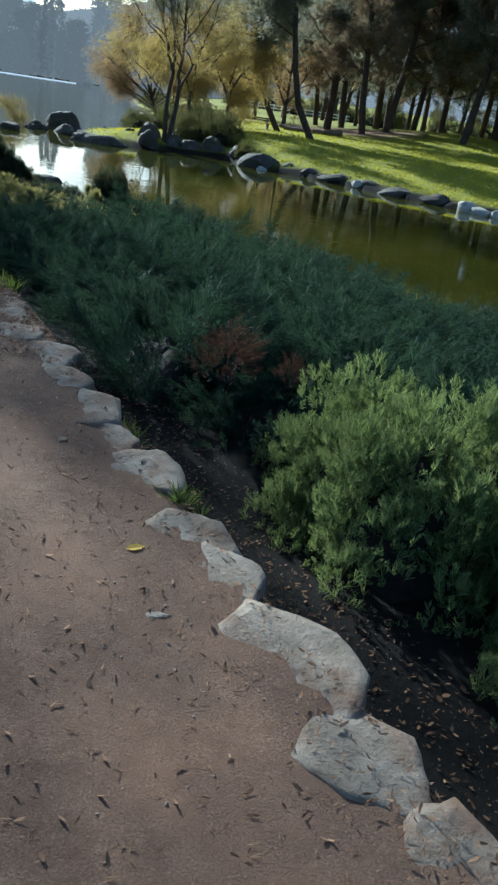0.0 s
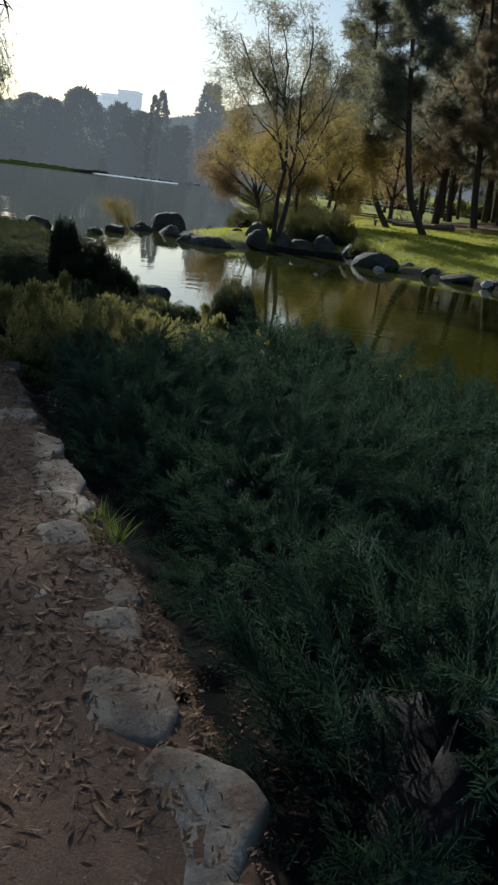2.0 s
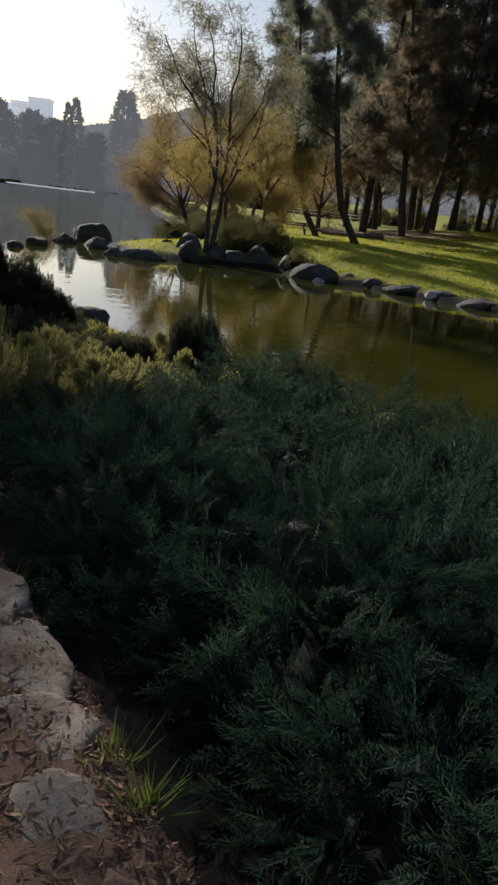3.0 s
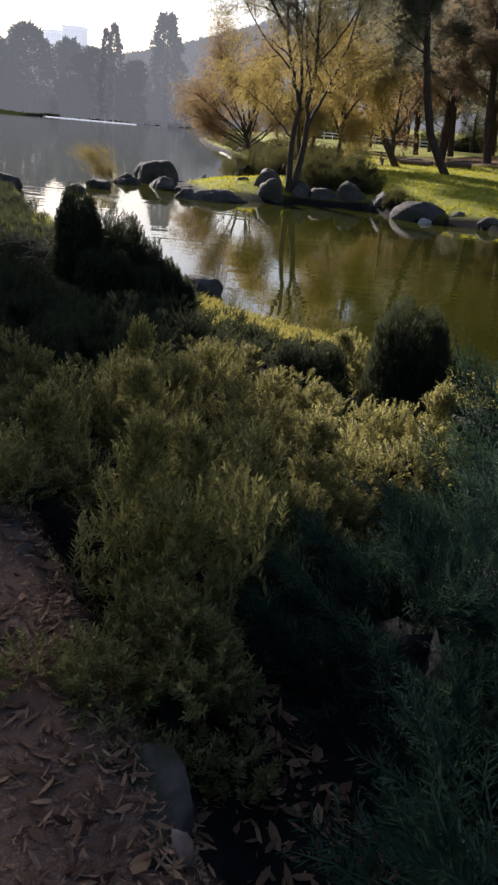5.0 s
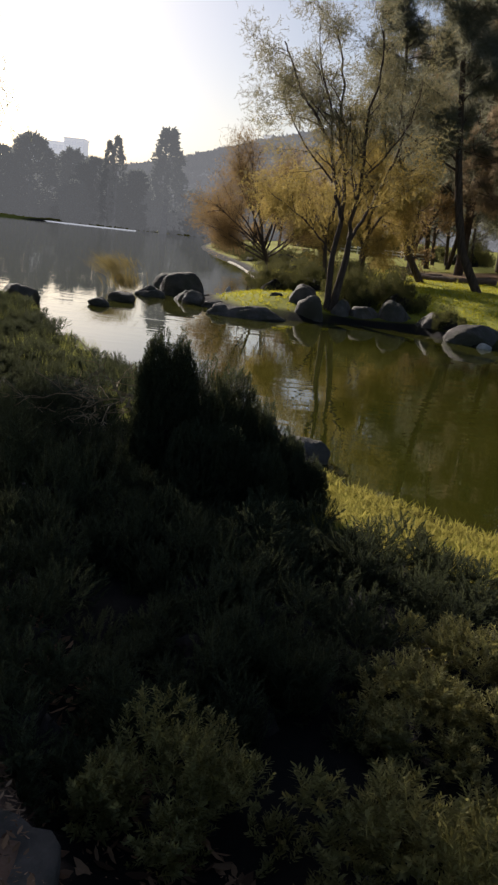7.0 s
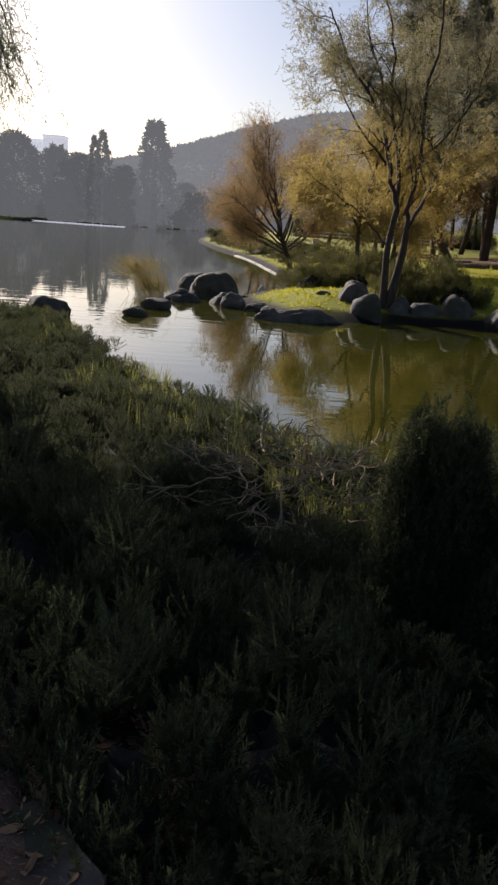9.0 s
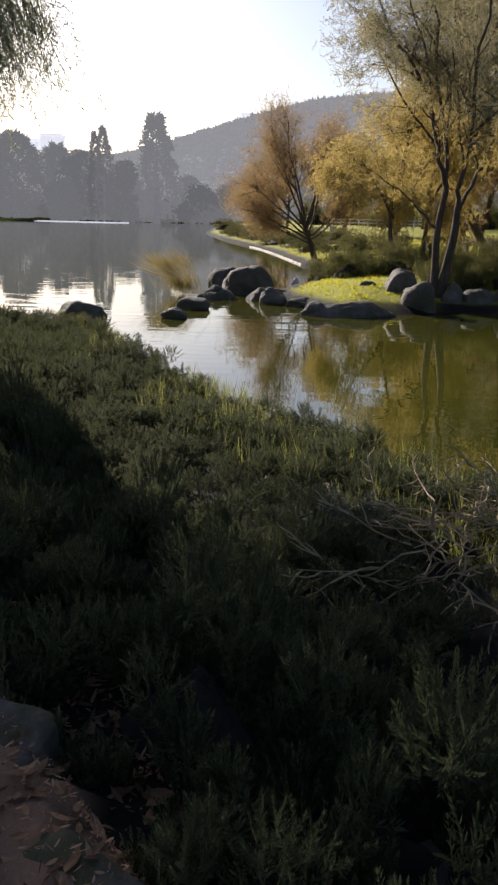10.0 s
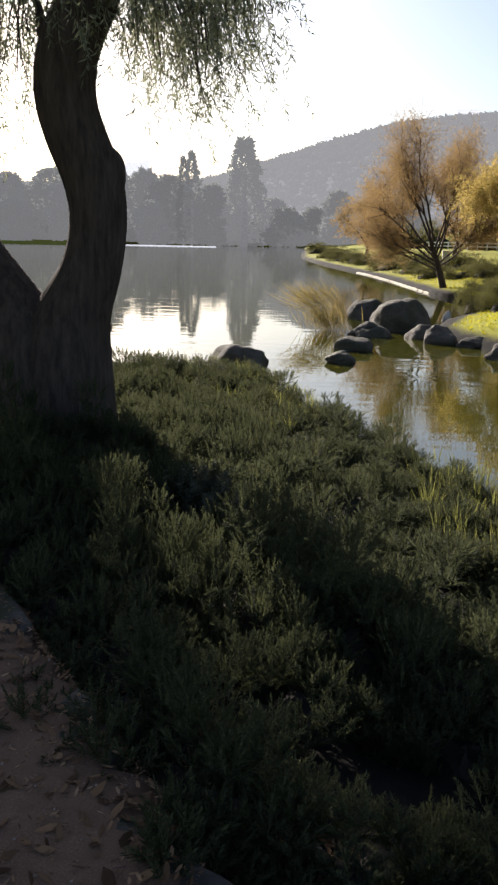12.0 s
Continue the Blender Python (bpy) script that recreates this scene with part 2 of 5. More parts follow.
# Morning haze is put into these far materials as a faint glow.
haze_glow(HILL, (0.88, 0.87, 0.85), 0.19)
haze_glow(FAR_LEAF, (0.88, 0.87, 0.84), 0.13)
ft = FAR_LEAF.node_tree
# Painted haze differs a little from tree to tree.
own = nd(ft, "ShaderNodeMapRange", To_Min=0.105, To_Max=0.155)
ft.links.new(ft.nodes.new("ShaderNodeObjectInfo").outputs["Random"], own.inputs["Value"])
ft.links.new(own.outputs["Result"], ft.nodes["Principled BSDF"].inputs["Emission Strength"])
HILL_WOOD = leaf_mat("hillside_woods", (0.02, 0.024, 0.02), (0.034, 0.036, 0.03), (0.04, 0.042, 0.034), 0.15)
# The woods get the same haze emission as the hill below them.
haze_glow(HILL_WOOD, (0.88, 0.87, 0.85), 0.185)
WEED = leaf_mat("weed_leaves", (0.035, 0.06, 0.012), (0.10, 0.14, 0.03), (0.2, 0.24, 0.04), 0.4)
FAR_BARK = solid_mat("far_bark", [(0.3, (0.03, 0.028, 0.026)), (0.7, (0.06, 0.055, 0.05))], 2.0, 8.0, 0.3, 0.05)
haze_glow(FAR_BARK, (0.86, 0.86, 0.84), 0.10)
# Walls and panes glow only to imitate haze, no lamps behind them.
haze_glow(PLASTER, (0.93, 0.92, 0.9), 0.34)
haze_glow(GLASS_DARK, (0.9, 0.9, 0.9), 0.42)

# ---- mesh tools ----
def quads(name, verts, faces, material, smooth=False):
    """A mesh from arrays of points and of four-cornered faces."""
    verts, faces = np.asarray(verts, dtype=np.float32), np.asarray(faces, dtype=np.int32)
    me = bpy.data.meshes.new(name)
    me.vertices.add(len(verts))
    me.vertices.foreach_set("co", verts.ravel())
    me.loops.add(faces.size)
    me.loops.foreach_set("vertex_index", faces.ravel())
    me.polygons.add(len(faces))
    me.polygons.foreach_set("loop_start", np.arange(0, faces.size, 4, dtype=np.int32))
    me.polygons.foreach_set("use_smooth", np.full(len(faces), smooth, dtype=bool))
    me.update(calc_edges=True)
    me.materials.append(material)
    return me


def part_of(name, me, parent, label=""):
    ob = new(name, me)
    ob.parent = parent
    return tagged(ob, label)


def part(name, bm, material, parent, label="", smooth=False):
    me = bpy.data.meshes.new(name)
    bm.to_mesh(me)
    bm.free()
    me.materials.append(material)
    if smooth:
        me.polygons.foreach_set("use_smooth", np.ones(len(me.polygons), dtype=bool))
    ob = new(name, me)
    ob.parent = parent
    return tagged(ob, label)


def frames_along(axes, rng, spin=None):
    """Rotations whose z runs along each axis, spun at random."""
    z = axes / np.linalg.norm(axes, axis=1, keepdims=True)
    a = rng.normal(size=z.shape) if spin is None else spin
    x = a - (a * z).sum(1, keepdims=True) * z
    x /= np.linalg.norm(x, axis=1, keepdims=True) + 1e-9
    y = np.cross(z, x)
    return np.stack([x, y, z], axis=2)


def scatter(template, turns, places, sizes):
    tv, tf = template
    v = np.einsum("kij,nj->kni", turns * np.asarray(sizes)[:, None, None], tv) + places[:, None, :]
    f = tf[None] + (np.arange(len(places)) * len(tv))[:, None, None]
    return v.reshape(-1, 3), f.reshape(-1, 4)


def join(pieces):
    vs, fs, k = [], [], 0
    for v, f in pieces:
        vs.append(v)
        fs.append(f + k)
        k += len(v)
    return np.concatenate(vs), np.concatenate(fs)


def blade(a, b, width, side):
    """A narrow leaf from a to b, widest in the middle."""
    a, b, side = np.array(a, float), np.array(b, float), np.array(side, float)
    m = (a * 0.55 + b * 0.45)
    return np.array([a, m + side * width / 2, b, m - side * width / 2]), np.array([[0, 1, 2, 3]])


def tube(points, radii, sides=6):
    p, r = np.asarray(points, float), np.asarray(radii, float)
    t = np.gradient(p, axis=0)
    t /= np.linalg.norm(t, axis=1, keepdims=True) + 1e-9
    ref = np.tile(np.array([[0.31, 0.83, 0.11]]), (len(p), 1))
    x = np.cross(t, ref)
    x /= np.linalg.norm(x, axis=1, keepdims=True) + 1e-9
    y = np.cross(t, x)
    a = np.linspace(0, 2 * np.pi, sides, endpoint=False)
    ring = x[:, None] * np.cos(a)[None, :, None] + y[:, None] * np.sin(a)[None, :, None]
    v = (p[:, None] + ring * r[:, None, None]).reshape(-1, 3)
    i, j = np.meshgrid(np.arange(len(p) - 1), np.arange(sides), indexing="ij")
    k = (j + 1) % sides
    f = np.stack([i * sides + j, i * sides + k, (i + 1) * sides + k, (i + 1) * sides + j], axis=-1).reshape(-1, 4)
    return v, f


def box_arrays(x0, y0, z0, x1, y1, z1):
    v = np.array([(x, y, z) for z in (z0, z1) for y in (y0, y1) for x in (x0, x1)], float)
    f = np.array([(0, 2, 3, 1), (4, 5, 7, 6), (0, 1, 5, 4), (2, 6, 7, 3), (0, 4, 6, 2), (1, 3, 7, 5)])
    return v, f


# ---- templates of twigs ----
def conifer_spray(rng, length=0.2, shoots=11, spread=0.075, width=0.011):
    out = [blade((0, 0, 0), (0.02, 0, length), 0.008, (0, 1, 0))]
    for i in range(shoots):
        u = 0.12 + 0.85 * i / shoots
        side = 1 if i % 2 else -1
        base = np.array([0.02 * u * u, 0, length * u])
        ln = spread * (1.15 - 0.75 * u) * rng.uniform(0.8, 1.2)
        tip = base + np.array([rng.uniform(-0.25, 0.35) * ln, side * ln * 0.72, ln * 0.75])
        out.append(blade(base, tip, width, (1, 0, 0.2)))
        out.append(blade(base, tip + rng.normal(size=3) * 0.006, width, (0.2, -0.6 * side, 0.7)))
        mid = base * 0.5 + tip * 0.5
        tip2 = mid + np.array([rng.uniform(-0.4, 0.4) * ln, side * ln * 0.2, ln * 0.5])
        out.append(blade(mid, tip2, width * 0.8, (0.7, 0, 0.7)))
    return join(out)


def leafy_stem(rng, length=0.17, rows=8, leaf=0.035, width=0.009, lift=0.7):
    out = [blade((0, 0, 0), (0, 0, length), 0.005, (1, 0, 0))]
    for i in range(rows):
        u = 0.2 + 0.8 * i / rows
        turn = rng.uniform(0, 3.1)
        for k in (0, 1, 2):
            a = turn + k * 2.094
            d = np.array([math.cos(a), math.sin(a), 0])
            base = np.array([0, 0, length * u])
            ln = leaf * (1.1 - 0.5 * u) * rng.uniform(0.8, 1.2)
            out.append(blade(base, base + d * ln + np.array([0, 0, ln * lift * (0.6 + u)]), width, (-d[1], d[0], 0)))
    return join(out)


def hanging_twig(rng, length=0.4, leaves=13, leaf=0.085, width=0.014):
    out = [blade((0, 0, 0), (0, 0, length), 0.006, (1, 0, 0))]
    for i in range(leaves):
        u = 0.1 + 0.9 * i / leaves
        a = i * 2.4 + rng.uniform(-0.4, 0.4)
        d = np.array([math.cos(a), math.sin(a), rng.uniform(0.5, 1.6)])
        d /= np.linalg.norm(d)
        base = np.array([0, 0, length * u])
        s = np.cross(d, rng.normal(size=3))
        out.append(blade(base, base + d * leaf * rng.uniform(0.7, 1.15), width, s / np.linalg.norm(s)))
    return join(out)


def needle_tuft(rng, count=20, length=0.3, width=0.012):
    out = []
    for i in range(count):
        d = rng.normal(size=3) * 0.55 + np.array([0, 0, 0.75])
        d /= np.linalg.norm(d)
        s = np.cross(d, rng.normal(size=3))
        base = np.array([0, 0, rng.uniform(0, 0.12)])
        out.append(blade(base, base + d * length * rng.uniform(0.6, 1.1), width, s / np.linalg.norm(s)))
    return join(out)


def grass_tuft(rng, count=9, length=0.14, width=0.007, splay=0.45):
    out = []
    for i in range(count):
        d = rng.normal(size=3) * splay + np.array([0, 0, 1.0])
        d /= np.linalg.norm(d)
        s = np.cross(d, rng.normal(size=3))
        b = np.append(rng.normal(size=2) * 0.02, 0)
        out.append(blade(b, b + d * length * rng.uniform(0.5, 1.2), width, s / np.linalg.norm(s)))
    return join(out)

# ---- the lie of the land ----
WATER_Z = -0.87
EDGE = np.array([(3.2, -4.5), (2.0, -1.5), (0.95, 0.9), (0.55, 1.6), (0.12, 2.4), (-0.22, 3.1), (-0.88, 4.45), (-1.45, 5.65), (-1.95, 6.55), (-2.55, 7.5), (-3.5, 9.3),
                 (-4.6, 11.2), (-5.6, 12.7), (-6.85, 14.55), (-8.15, 16.3), (-9.1, 17.7), (-10.6, 19.6), (-13.0, 22.4), (-17.0, 26.5), (-26, 34), (-60, 41), (-150, 55)], float)
LAKE = np.array([(70, -30), (30, -8), (14, 0.5), (9, 4), (5, 8.3), (1.5, 12.3), (-0.5, 14.4), (-1.64, 15.4), (-2.4, 15.9), (-3.4, 16.8), (-3.95, 17.4), (-4.7, 18.6),
                 (-5.6, 19.9), (-6.6, 21.3), (-7.5, 22.9), (-8.4, 24.6), (-9.3, 26.6), (-10.3, 28.2), (-12.5, 28.8), (-16, 30.5), (-25, 36), (-60, 45), (-150, 60), (-220, 70)], float)
FAR_SHORE = np.array([(-220, 110), (-120, 122), (-60, 134), (-30, 138.5), (-14, 140), (-13, 120), (-12, 90), (-9.5, 73), (-7.2, 61.5), (-6.4, 56.5), (-5.85, 52), (-5.2, 46.2), (-4.4, 41.5),
                      (-5.2, 37.5), (-6.1, 35.5), (-6.6, 33.8), (-6.5, 32.6), (-6.0, 31.7), (-5.4, 30.3), (-3.9, 30.6), (-2.2, 31.4), (-0.8, 31.2), (0.7, 29.3), (2.1, 28.9),
                      (3.6, 27.7), (5.2, 26.4), (7.4, 24.9), (12, 22.5), (25, 17), (70, 0)], float)
SHORE = np.concatenate([LAKE, FAR_SHORE])


def line_distance(x, y, line):
    """Distance to a line of points, the side (right of its run is positive) and the length run along it."""
    best, side, along, run = np.full(x.shape, 1e9), np.zeros(x.shape), np.zeros(x.shape), 0.0
    for (ax, ay), (bx, by) in zip(line[:-1], line[1:]):
        dx, dy = bx - ax, by - ay
        ln = math.hypot(dx, dy)
        u = np.clip(((x - ax) * dx + (y - ay) * dy) / (ln * ln), 0, 1)
        d = np.hypot(x - ax - u * dx, y - ay - u * dy)
        near = d < best
        best = np.where(near, d, best)
        side = np.where(near, np.sign((x - ax) * dy - (y - ay) * dx), side)
        along = np.where(near, run + u * ln, along)
        run += ln
    return best, side, along


def in_lake(x, y):
    inside = np.zeros(x.shape, bool)
    for (ax, ay), (bx, by) in zip(SHORE, np.roll(SHORE, -1, axis=0)):
        if ay != by:
            cross = ((ay > y) != (by > y)) & (x < (bx - ax) * (y - ay) / (by - ay) + ax)
            inside ^= cross
    return inside


def waves(x, y, scale, seed):
    r = np.random.default_rng(seed)
    z = np.zeros(np.shape(x))
    for k in range(7):
        a, ph, f = r.uniform(0, 6.28), r.uniform(0, 6.28), scale * r.uniform(0.6, 2.2)
        z = z + np.sin((x * math.cos(a) + y * math.sin(a)) * f + ph)
    return z / 7


def land(x, y):
    """Height of the ground, and its cover: grit, lawn, pine litter."""
    x, y = np.asarray(x, float), np.asarray(y, float)
    de, side, along = line_distance(x, y, EDGE)
    de = de * side
    ds, _, _ = line_distance(x, y, np.concatenate([SHORE, SHORE[:1]]))
    wet = in_lake(x, y)
    path_z = np.clip(-0.0155 * (along - 7.6), -0.42, 0.06)
    near = y < np.interp(x, [-220, -60, -25, -12, -10.3, -8, -6.5, 0, 5, 10, 70], [90, 90, 80, 40, 31, 29.5, 27.5, 23, 19, 14, -15])
    u = ds / (ds + np.maximum(de, 0) + 1e-6)
    bed = WATER_Z + (path_z - 0.17 - WATER_Z) * np.clip(u, 0, 1) ** 1.25 + 0.03 * waves(x, y, 3.0, 5)
    step = np.clip(de / 0.14, 0, 1)
    z_near = np.where(de > 0, path_z * (1 - step) + bed * step, path_z + 0.008 * waves(x, y, 2.5, 3))
    mound = 0.95 * np.exp(-((x - 14) ** 2 / 50 + (y - 54) ** 2 / 98))
    rise = 0.75 * (1 - np.exp(-ds / 4.0))
    spit = np.clip((x + 8.5) / 4.0, 0, 1)
    z_far = WATER_Z + 0.12 + rise * (0.35 + 0.65 * spit) + mound + 0.03 * waves(x, y, 1.2, 9) + np.clip((y - 150) * 0.02, 0, 6) + np.clip((np.abs(x) + y - 120) * 0.004, 0, 3) * (x > 0)
    z = np.where(near, z_near, z_far)
    z = np.where(wet, WATER_Z - 0.02 - np.minimum(1.3, ds * 0.4), z)
    grit = ((de <= 0.05) & (de > -3.2) & near).astype(float)
    lawn = np.where(near, (de <= -3.2) & ~wet, np.clip((ds - 0.3) / 0.35 + 0.3 * waves(x, y, 2.0, 33), 0, 1) * ~wet).astype(float)
    strip = np.clip((1.45 - ds) / 0.5, 0, 1) * (near & (de > 0.8) & ~wet) * (np.abs(x + 2.2) < 2.6)
    lawn = np.maximum(lawn, strip)
    brown = np.clip(1.6 - np.hypot((x - 6.5) / 4.5, (y - 52) / 5.0) * 1.2 + 0.5 * waves(x, y, 0.8, 21), 0, 1) * (~near & ~wet)
    return z, grit, lawn, brown


def height(x, y):
    return float(land(np.array([x]), np.array([y]))[0][0])


def steps_of(lo, hi, fine_lo, fine_hi, fine, mid_lo, mid_hi, mid):
    a = list(np.arange(fine_lo, fine_hi, fine)) + list(np.arange(fine_hi, mid_hi, mid)) + list(np.arange(mid_lo, fine_lo, mid))
    out, step = mid_hi, mid
    while out < hi:
        a.append(out)
        step *= 1.35
        out += step
    a.append(hi)
    out, step = mid_lo, mid
    while out > lo:
        a.append(out)
        step *= 1.35
        out -= step
    a.append(lo)
    return np.unique(np.round(np.array(a), 4))


def build_ground():
    xs = steps_of(-2500, 2500, -13, 6, 0.12, -40, 36, 0.55)
    ys = steps_of(-2500, 2500, -2, 26, 0.12, -12, 75, 0.45)
    gx, gy = np.meshgrid(xs, ys, indexing="ij")
    z, grit, lawn, brown = land(gx.ravel(), gy.ravel())
    v = np.stack([gx.ravel(), gy.ravel(), z], axis=1)
    n = len(ys)
    i, j = np.meshgrid(np.arange(len(xs) - 1), np.arange(n - 1), indexing="ij")
    f = np.stack([i * n + j, (i + 1) * n + j, (i + 1) * n + j + 1, i * n + j + 1], axis=-1).reshape(-1, 4)
    me = quads("ground", v, f, GROUND, True)
    cover = me.color_attributes.new("cover", "FLOAT_COLOR", "POINT")
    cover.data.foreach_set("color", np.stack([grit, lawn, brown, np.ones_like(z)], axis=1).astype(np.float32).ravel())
    tagged(new("ground", me), "grit path, planting soil darkened for shade and green lawn around a lake", "ground", kind="structure")


build_ground()
wv, wf = np.array([(-230, -40, WATER_Z), (75, -40, WATER_Z), (75, 160, WATER_Z), (-230, 160, WATER_Z)]), np.array([[0, 1, 2, 3]])
tagged(new("water", quads("water", wv, wf, WATER)), "still murky green lake water with small ripples", "water", kind="structure")

# ---- trees ----
def limb(rng, start, direction, length, radius, n=7, wander=0.16, pull=(0, 0, 0.0)):
    p, d = np.array(start, float), np.array(direction, float)
    d /= np.linalg.norm(d)
    pts, step = [p.copy()], length / (n - 1)
    for _ in range(n - 1):
        d = d + rng.normal(size=3) * wander + np.array(pull)
        d /= np.linalg.norm(d)
        p = p + d * step
        pts.append(p.copy())
    return np.array(pts), np.linspace(radius, radius * 0.42, n)


def branch_out(rng, stems, levels, counts, ratio, angle, pull, wander=0.16, from_u=0.35):
    """Limbs on limbs. Returns all of them and the points at which twigs grow."""
    every, tips, now = list(stems), [], list(stems)
    for lv in range(levels):
        fresh = []
        for pts, rad in now:
            ln = np.linalg.norm(np.diff(pts, axis=0), axis=1).sum()
            for k in range(counts[lv]):
                u = from_u + (0.98 - from_u) * (k + rng.uniform(0, 1)) / counts[lv]
                i = min(int(u * (len(pts) - 1)), len(pts) - 2)
                base, ax = pts[i] + (pts[i + 1] - pts[i]) * (u * (len(pts) - 1) - i), pts[i + 1] - pts[i]
                ax = ax / np.linalg.norm(ax)
                s = np.cross(ax, rng.normal(size=3))
                s /= np.linalg.norm(s) + 1e-9
                d = ax * math.cos(angle) + s * math.sin(angle) * rng.uniform(0.7, 1.2)
                fresh.append(limb(rng, base, d, ln * ratio * rng.uniform(0.7, 1.15) * (1.15 - 0.45 * u), max(rad[i] * 0.55, 0.006), 6, wander, pull))
        every += fresh
        now = fresh
    for pts, rad in now:
        for u in np.linspace(0.15, 1.0, 6):
            i = min(int(u * (len(pts) - 1)), len(pts) - 2)
            tips.append(np.append(pts[i], pts[i + 1] - pts[i]))
    return every, np.array(tips)


def tree(name, rng, base, limbs, tips, twig, count, leaf, bark, size=(0.8, 1.2), droop=0.0, fuzz=0.12, label="", category="tree", group=""):
    root = tagged(new(name), label, category, group)
    root.location = base
    wood = join([tube(p, r, 16 if r[0] > 0.4 else 8 if r[0] > 0.08 else (5 if r[0] > 0.02 else 3)) for p, r in limbs])
    part_of("trunk", quads("trunk", *wood, bark, True), root)
    pick = tips[rng.integers(0, len(tips), count)]
    at = pick[:, :3] + rng.normal(size=(count, 3)) * fuzz
    ax = pick[:, 3:] / (np.linalg.norm(pick[:, 3:], axis=1, keepdims=True) + 1e-9) + rng.normal(size=(count, 3)) * 0.55
    ax[:, 2] -= droop
    leaves = scatter(twig, frames_along(ax, rng), at, rng.uniform(size[0], size[1], count))
    part_of("crown", quads("crown", *leaves, leaf), root)
    return root


def smoothed(points, radii, rounds=2):
    """Cut the corners of a limb's line."""
    p = np.c_[points, radii]
    for _ in range(rounds):
        a, b = p[:-1] * 0.75 + p[1:] * 0.25, p[:-1] * 0.25 + p[1:] * 0.75
        p = np.concatenate([p[:1], np.stack([a, b], axis=1).reshape(-1, 4), p[-1:]])
    return p[:, :3], p[:, 3]


def big_willow():
    """Old tree on the near bank: thick trunk forked low, one stem bent like an S."""
    rng = np.random.default_rng(4)
    gz = height(-11.2, 23) - 0.15
    right = np.array([(-11.2, 23, gz), (-11.12, 23, 0.2), (-10.98, 23, 0.55), (-10.84, 23, 0.85), (-10.76, 23, 1.25), (-10.80, 23, 1.62), (-10.95, 23, 1.95), (-11.04, 23, 2.25),
                      (-11.02, 23, 2.58), (-10.9, 23.0, 2.85), (-10.72, 23.1, 3.25), (-10.62, 23.2, 3.9), (-10.8, 23.4, 4.8), (-11.1, 23.5, 5.7)])
    r_rad = np.array([0.56, 0.42, 0.31, 0.265, 0.25, 0.262, 0.262, 0.262, 0.262, 0.25, 0.225, 0.19, 0.14, 0.08])
    left = np.array([(-11.4, 23, gz), (-11.46, 23, 0.1), (-11.66, 23.02, 0.5), (-12.0, 23.05, 1.0), (-12.35, 23.1, 1.6), (-12.6, 23.2, 2.5), (-12.7, 23.5, 3.7), (-12.5, 23.7, 5.0)])
    l_rad = np.array([0.52, 0.42, 0.33, 0.26, 0.24, 0.22, 0.17, 0.09])
    knob = (np.array([(-10.70, 22.97, 1.45), (-10.64, 22.95, 1.62), (-10.61, 22.95, 1.76), (-10.64, 22.95, 1.86)]), np.array([0.14, 0.14, 0.10, 0.03]))
    stub = (np.array([(-11.2, 22.98, 2.75), (-11.22, 22.96, 2.95), (-11.35, 22.95, 3.3)]), np.array([0.06, 0.035, 0.02]))
    stems = [(right[9:], r_rad[9:]), (left[4:], l_rad[4:])]
    for i in range(11):
        a = i * 0.57 + rng.uniform(-0.3, 0.3)
        top = (right if i % 2 else left)[-3 + i % 3]
        stems.append(limb(rng, top, (math.cos(a), math.sin(a), rng.uniform(0.6, 1.6)), rng.uniform(2.0, 3.2), 0.08, 8, 0.15, (-0.03, 0, -0.04)))
    # Limbs above and left of the view, added to spread the willow's shade.
    for i in range(7):
        a = 2.2 + i * 0.35
        stems.append(limb(rng, left[-2 - i % 3], (math.cos(a), math.sin(a), rng.uniform(0.3, 1.1)), rng.uniform(2.4, 3.4), 0.08, 8, 0.14, (0, 0, -0.05)))
    for i in range(14):
        a = i * 0.46 + rng.uniform(-0.2, 0.2)
        top = (right if i % 2 else left)[-1 - i % 2]
        stems.append(limb(rng, top, (0.75 * math.cos(a) - 0.1, 0.75 * math.sin(a), 1.2), rng.uniform(3.0, 4.2), 0.09, 8, 0.12, (-0.02, 0, -0.03)))
    limbs, tips = branch_out(rng, stems, 2, (4, 4), 0.5, 0.9, (0, 0, -0.12), 0.18, 0.25)
    # Tips are thinned where sun should reach the bushes and the path.
    tips = tips[((tips[:, 0] < -11.4) | (tips[:, 2] < 4.3) | (rng.uniform(0, 1, len(tips)) < 0.2)) & (tips[:, 2] > 3.3) & (tips[:, 0] < -9.6) & ((tips[:, 2] < 5.6) | (rng.uniform(0, 1, len(tips)) < 0.45))]
    limbs = [b for b in limbs if b[0][-1][2] > 3.2 and b[0][:, 0].max() < -9.2]
    # the wide upper crown arches over the path, out of view, added to shade it
    high = []
    for i in range(22):
        a = i * 2.4
        top = (right if i % 2 else left)[-1 - i % 2]
        high.append(limb(rng, top, (math.cos(a), 0.9 * math.sin(a), rng.uniform(0.55, 1.7)), rng.uniform(4.2, 6.0), 0.10, 9, 0.12, (0.01, -0.02, -0.02)))
    more, upper = branch_out(rng, high, 2, (6, 4), 0.42, 0.8, (0, 0, -0.06), 0.16, 0.25)
    upper = upper[(upper[:, 2] > 4.8 + 0.5 * np.maximum(0, upper[:, 1] - 22)) & (upper[:, 0] < -1.6 - 0.5 * (upper[:, 1] - 3)) & (upper[:, 1] > 17.5) & ((upper[:, 0] < -12.6) | (upper[:, 2] > 8.2))]
    limbs += [b for b in more if b[0][:, 2].min() > 4.6 and (b[0][:, 0] + 1.4 + 0.5 * (b[0][:, 1] - 3)).max() < 0]
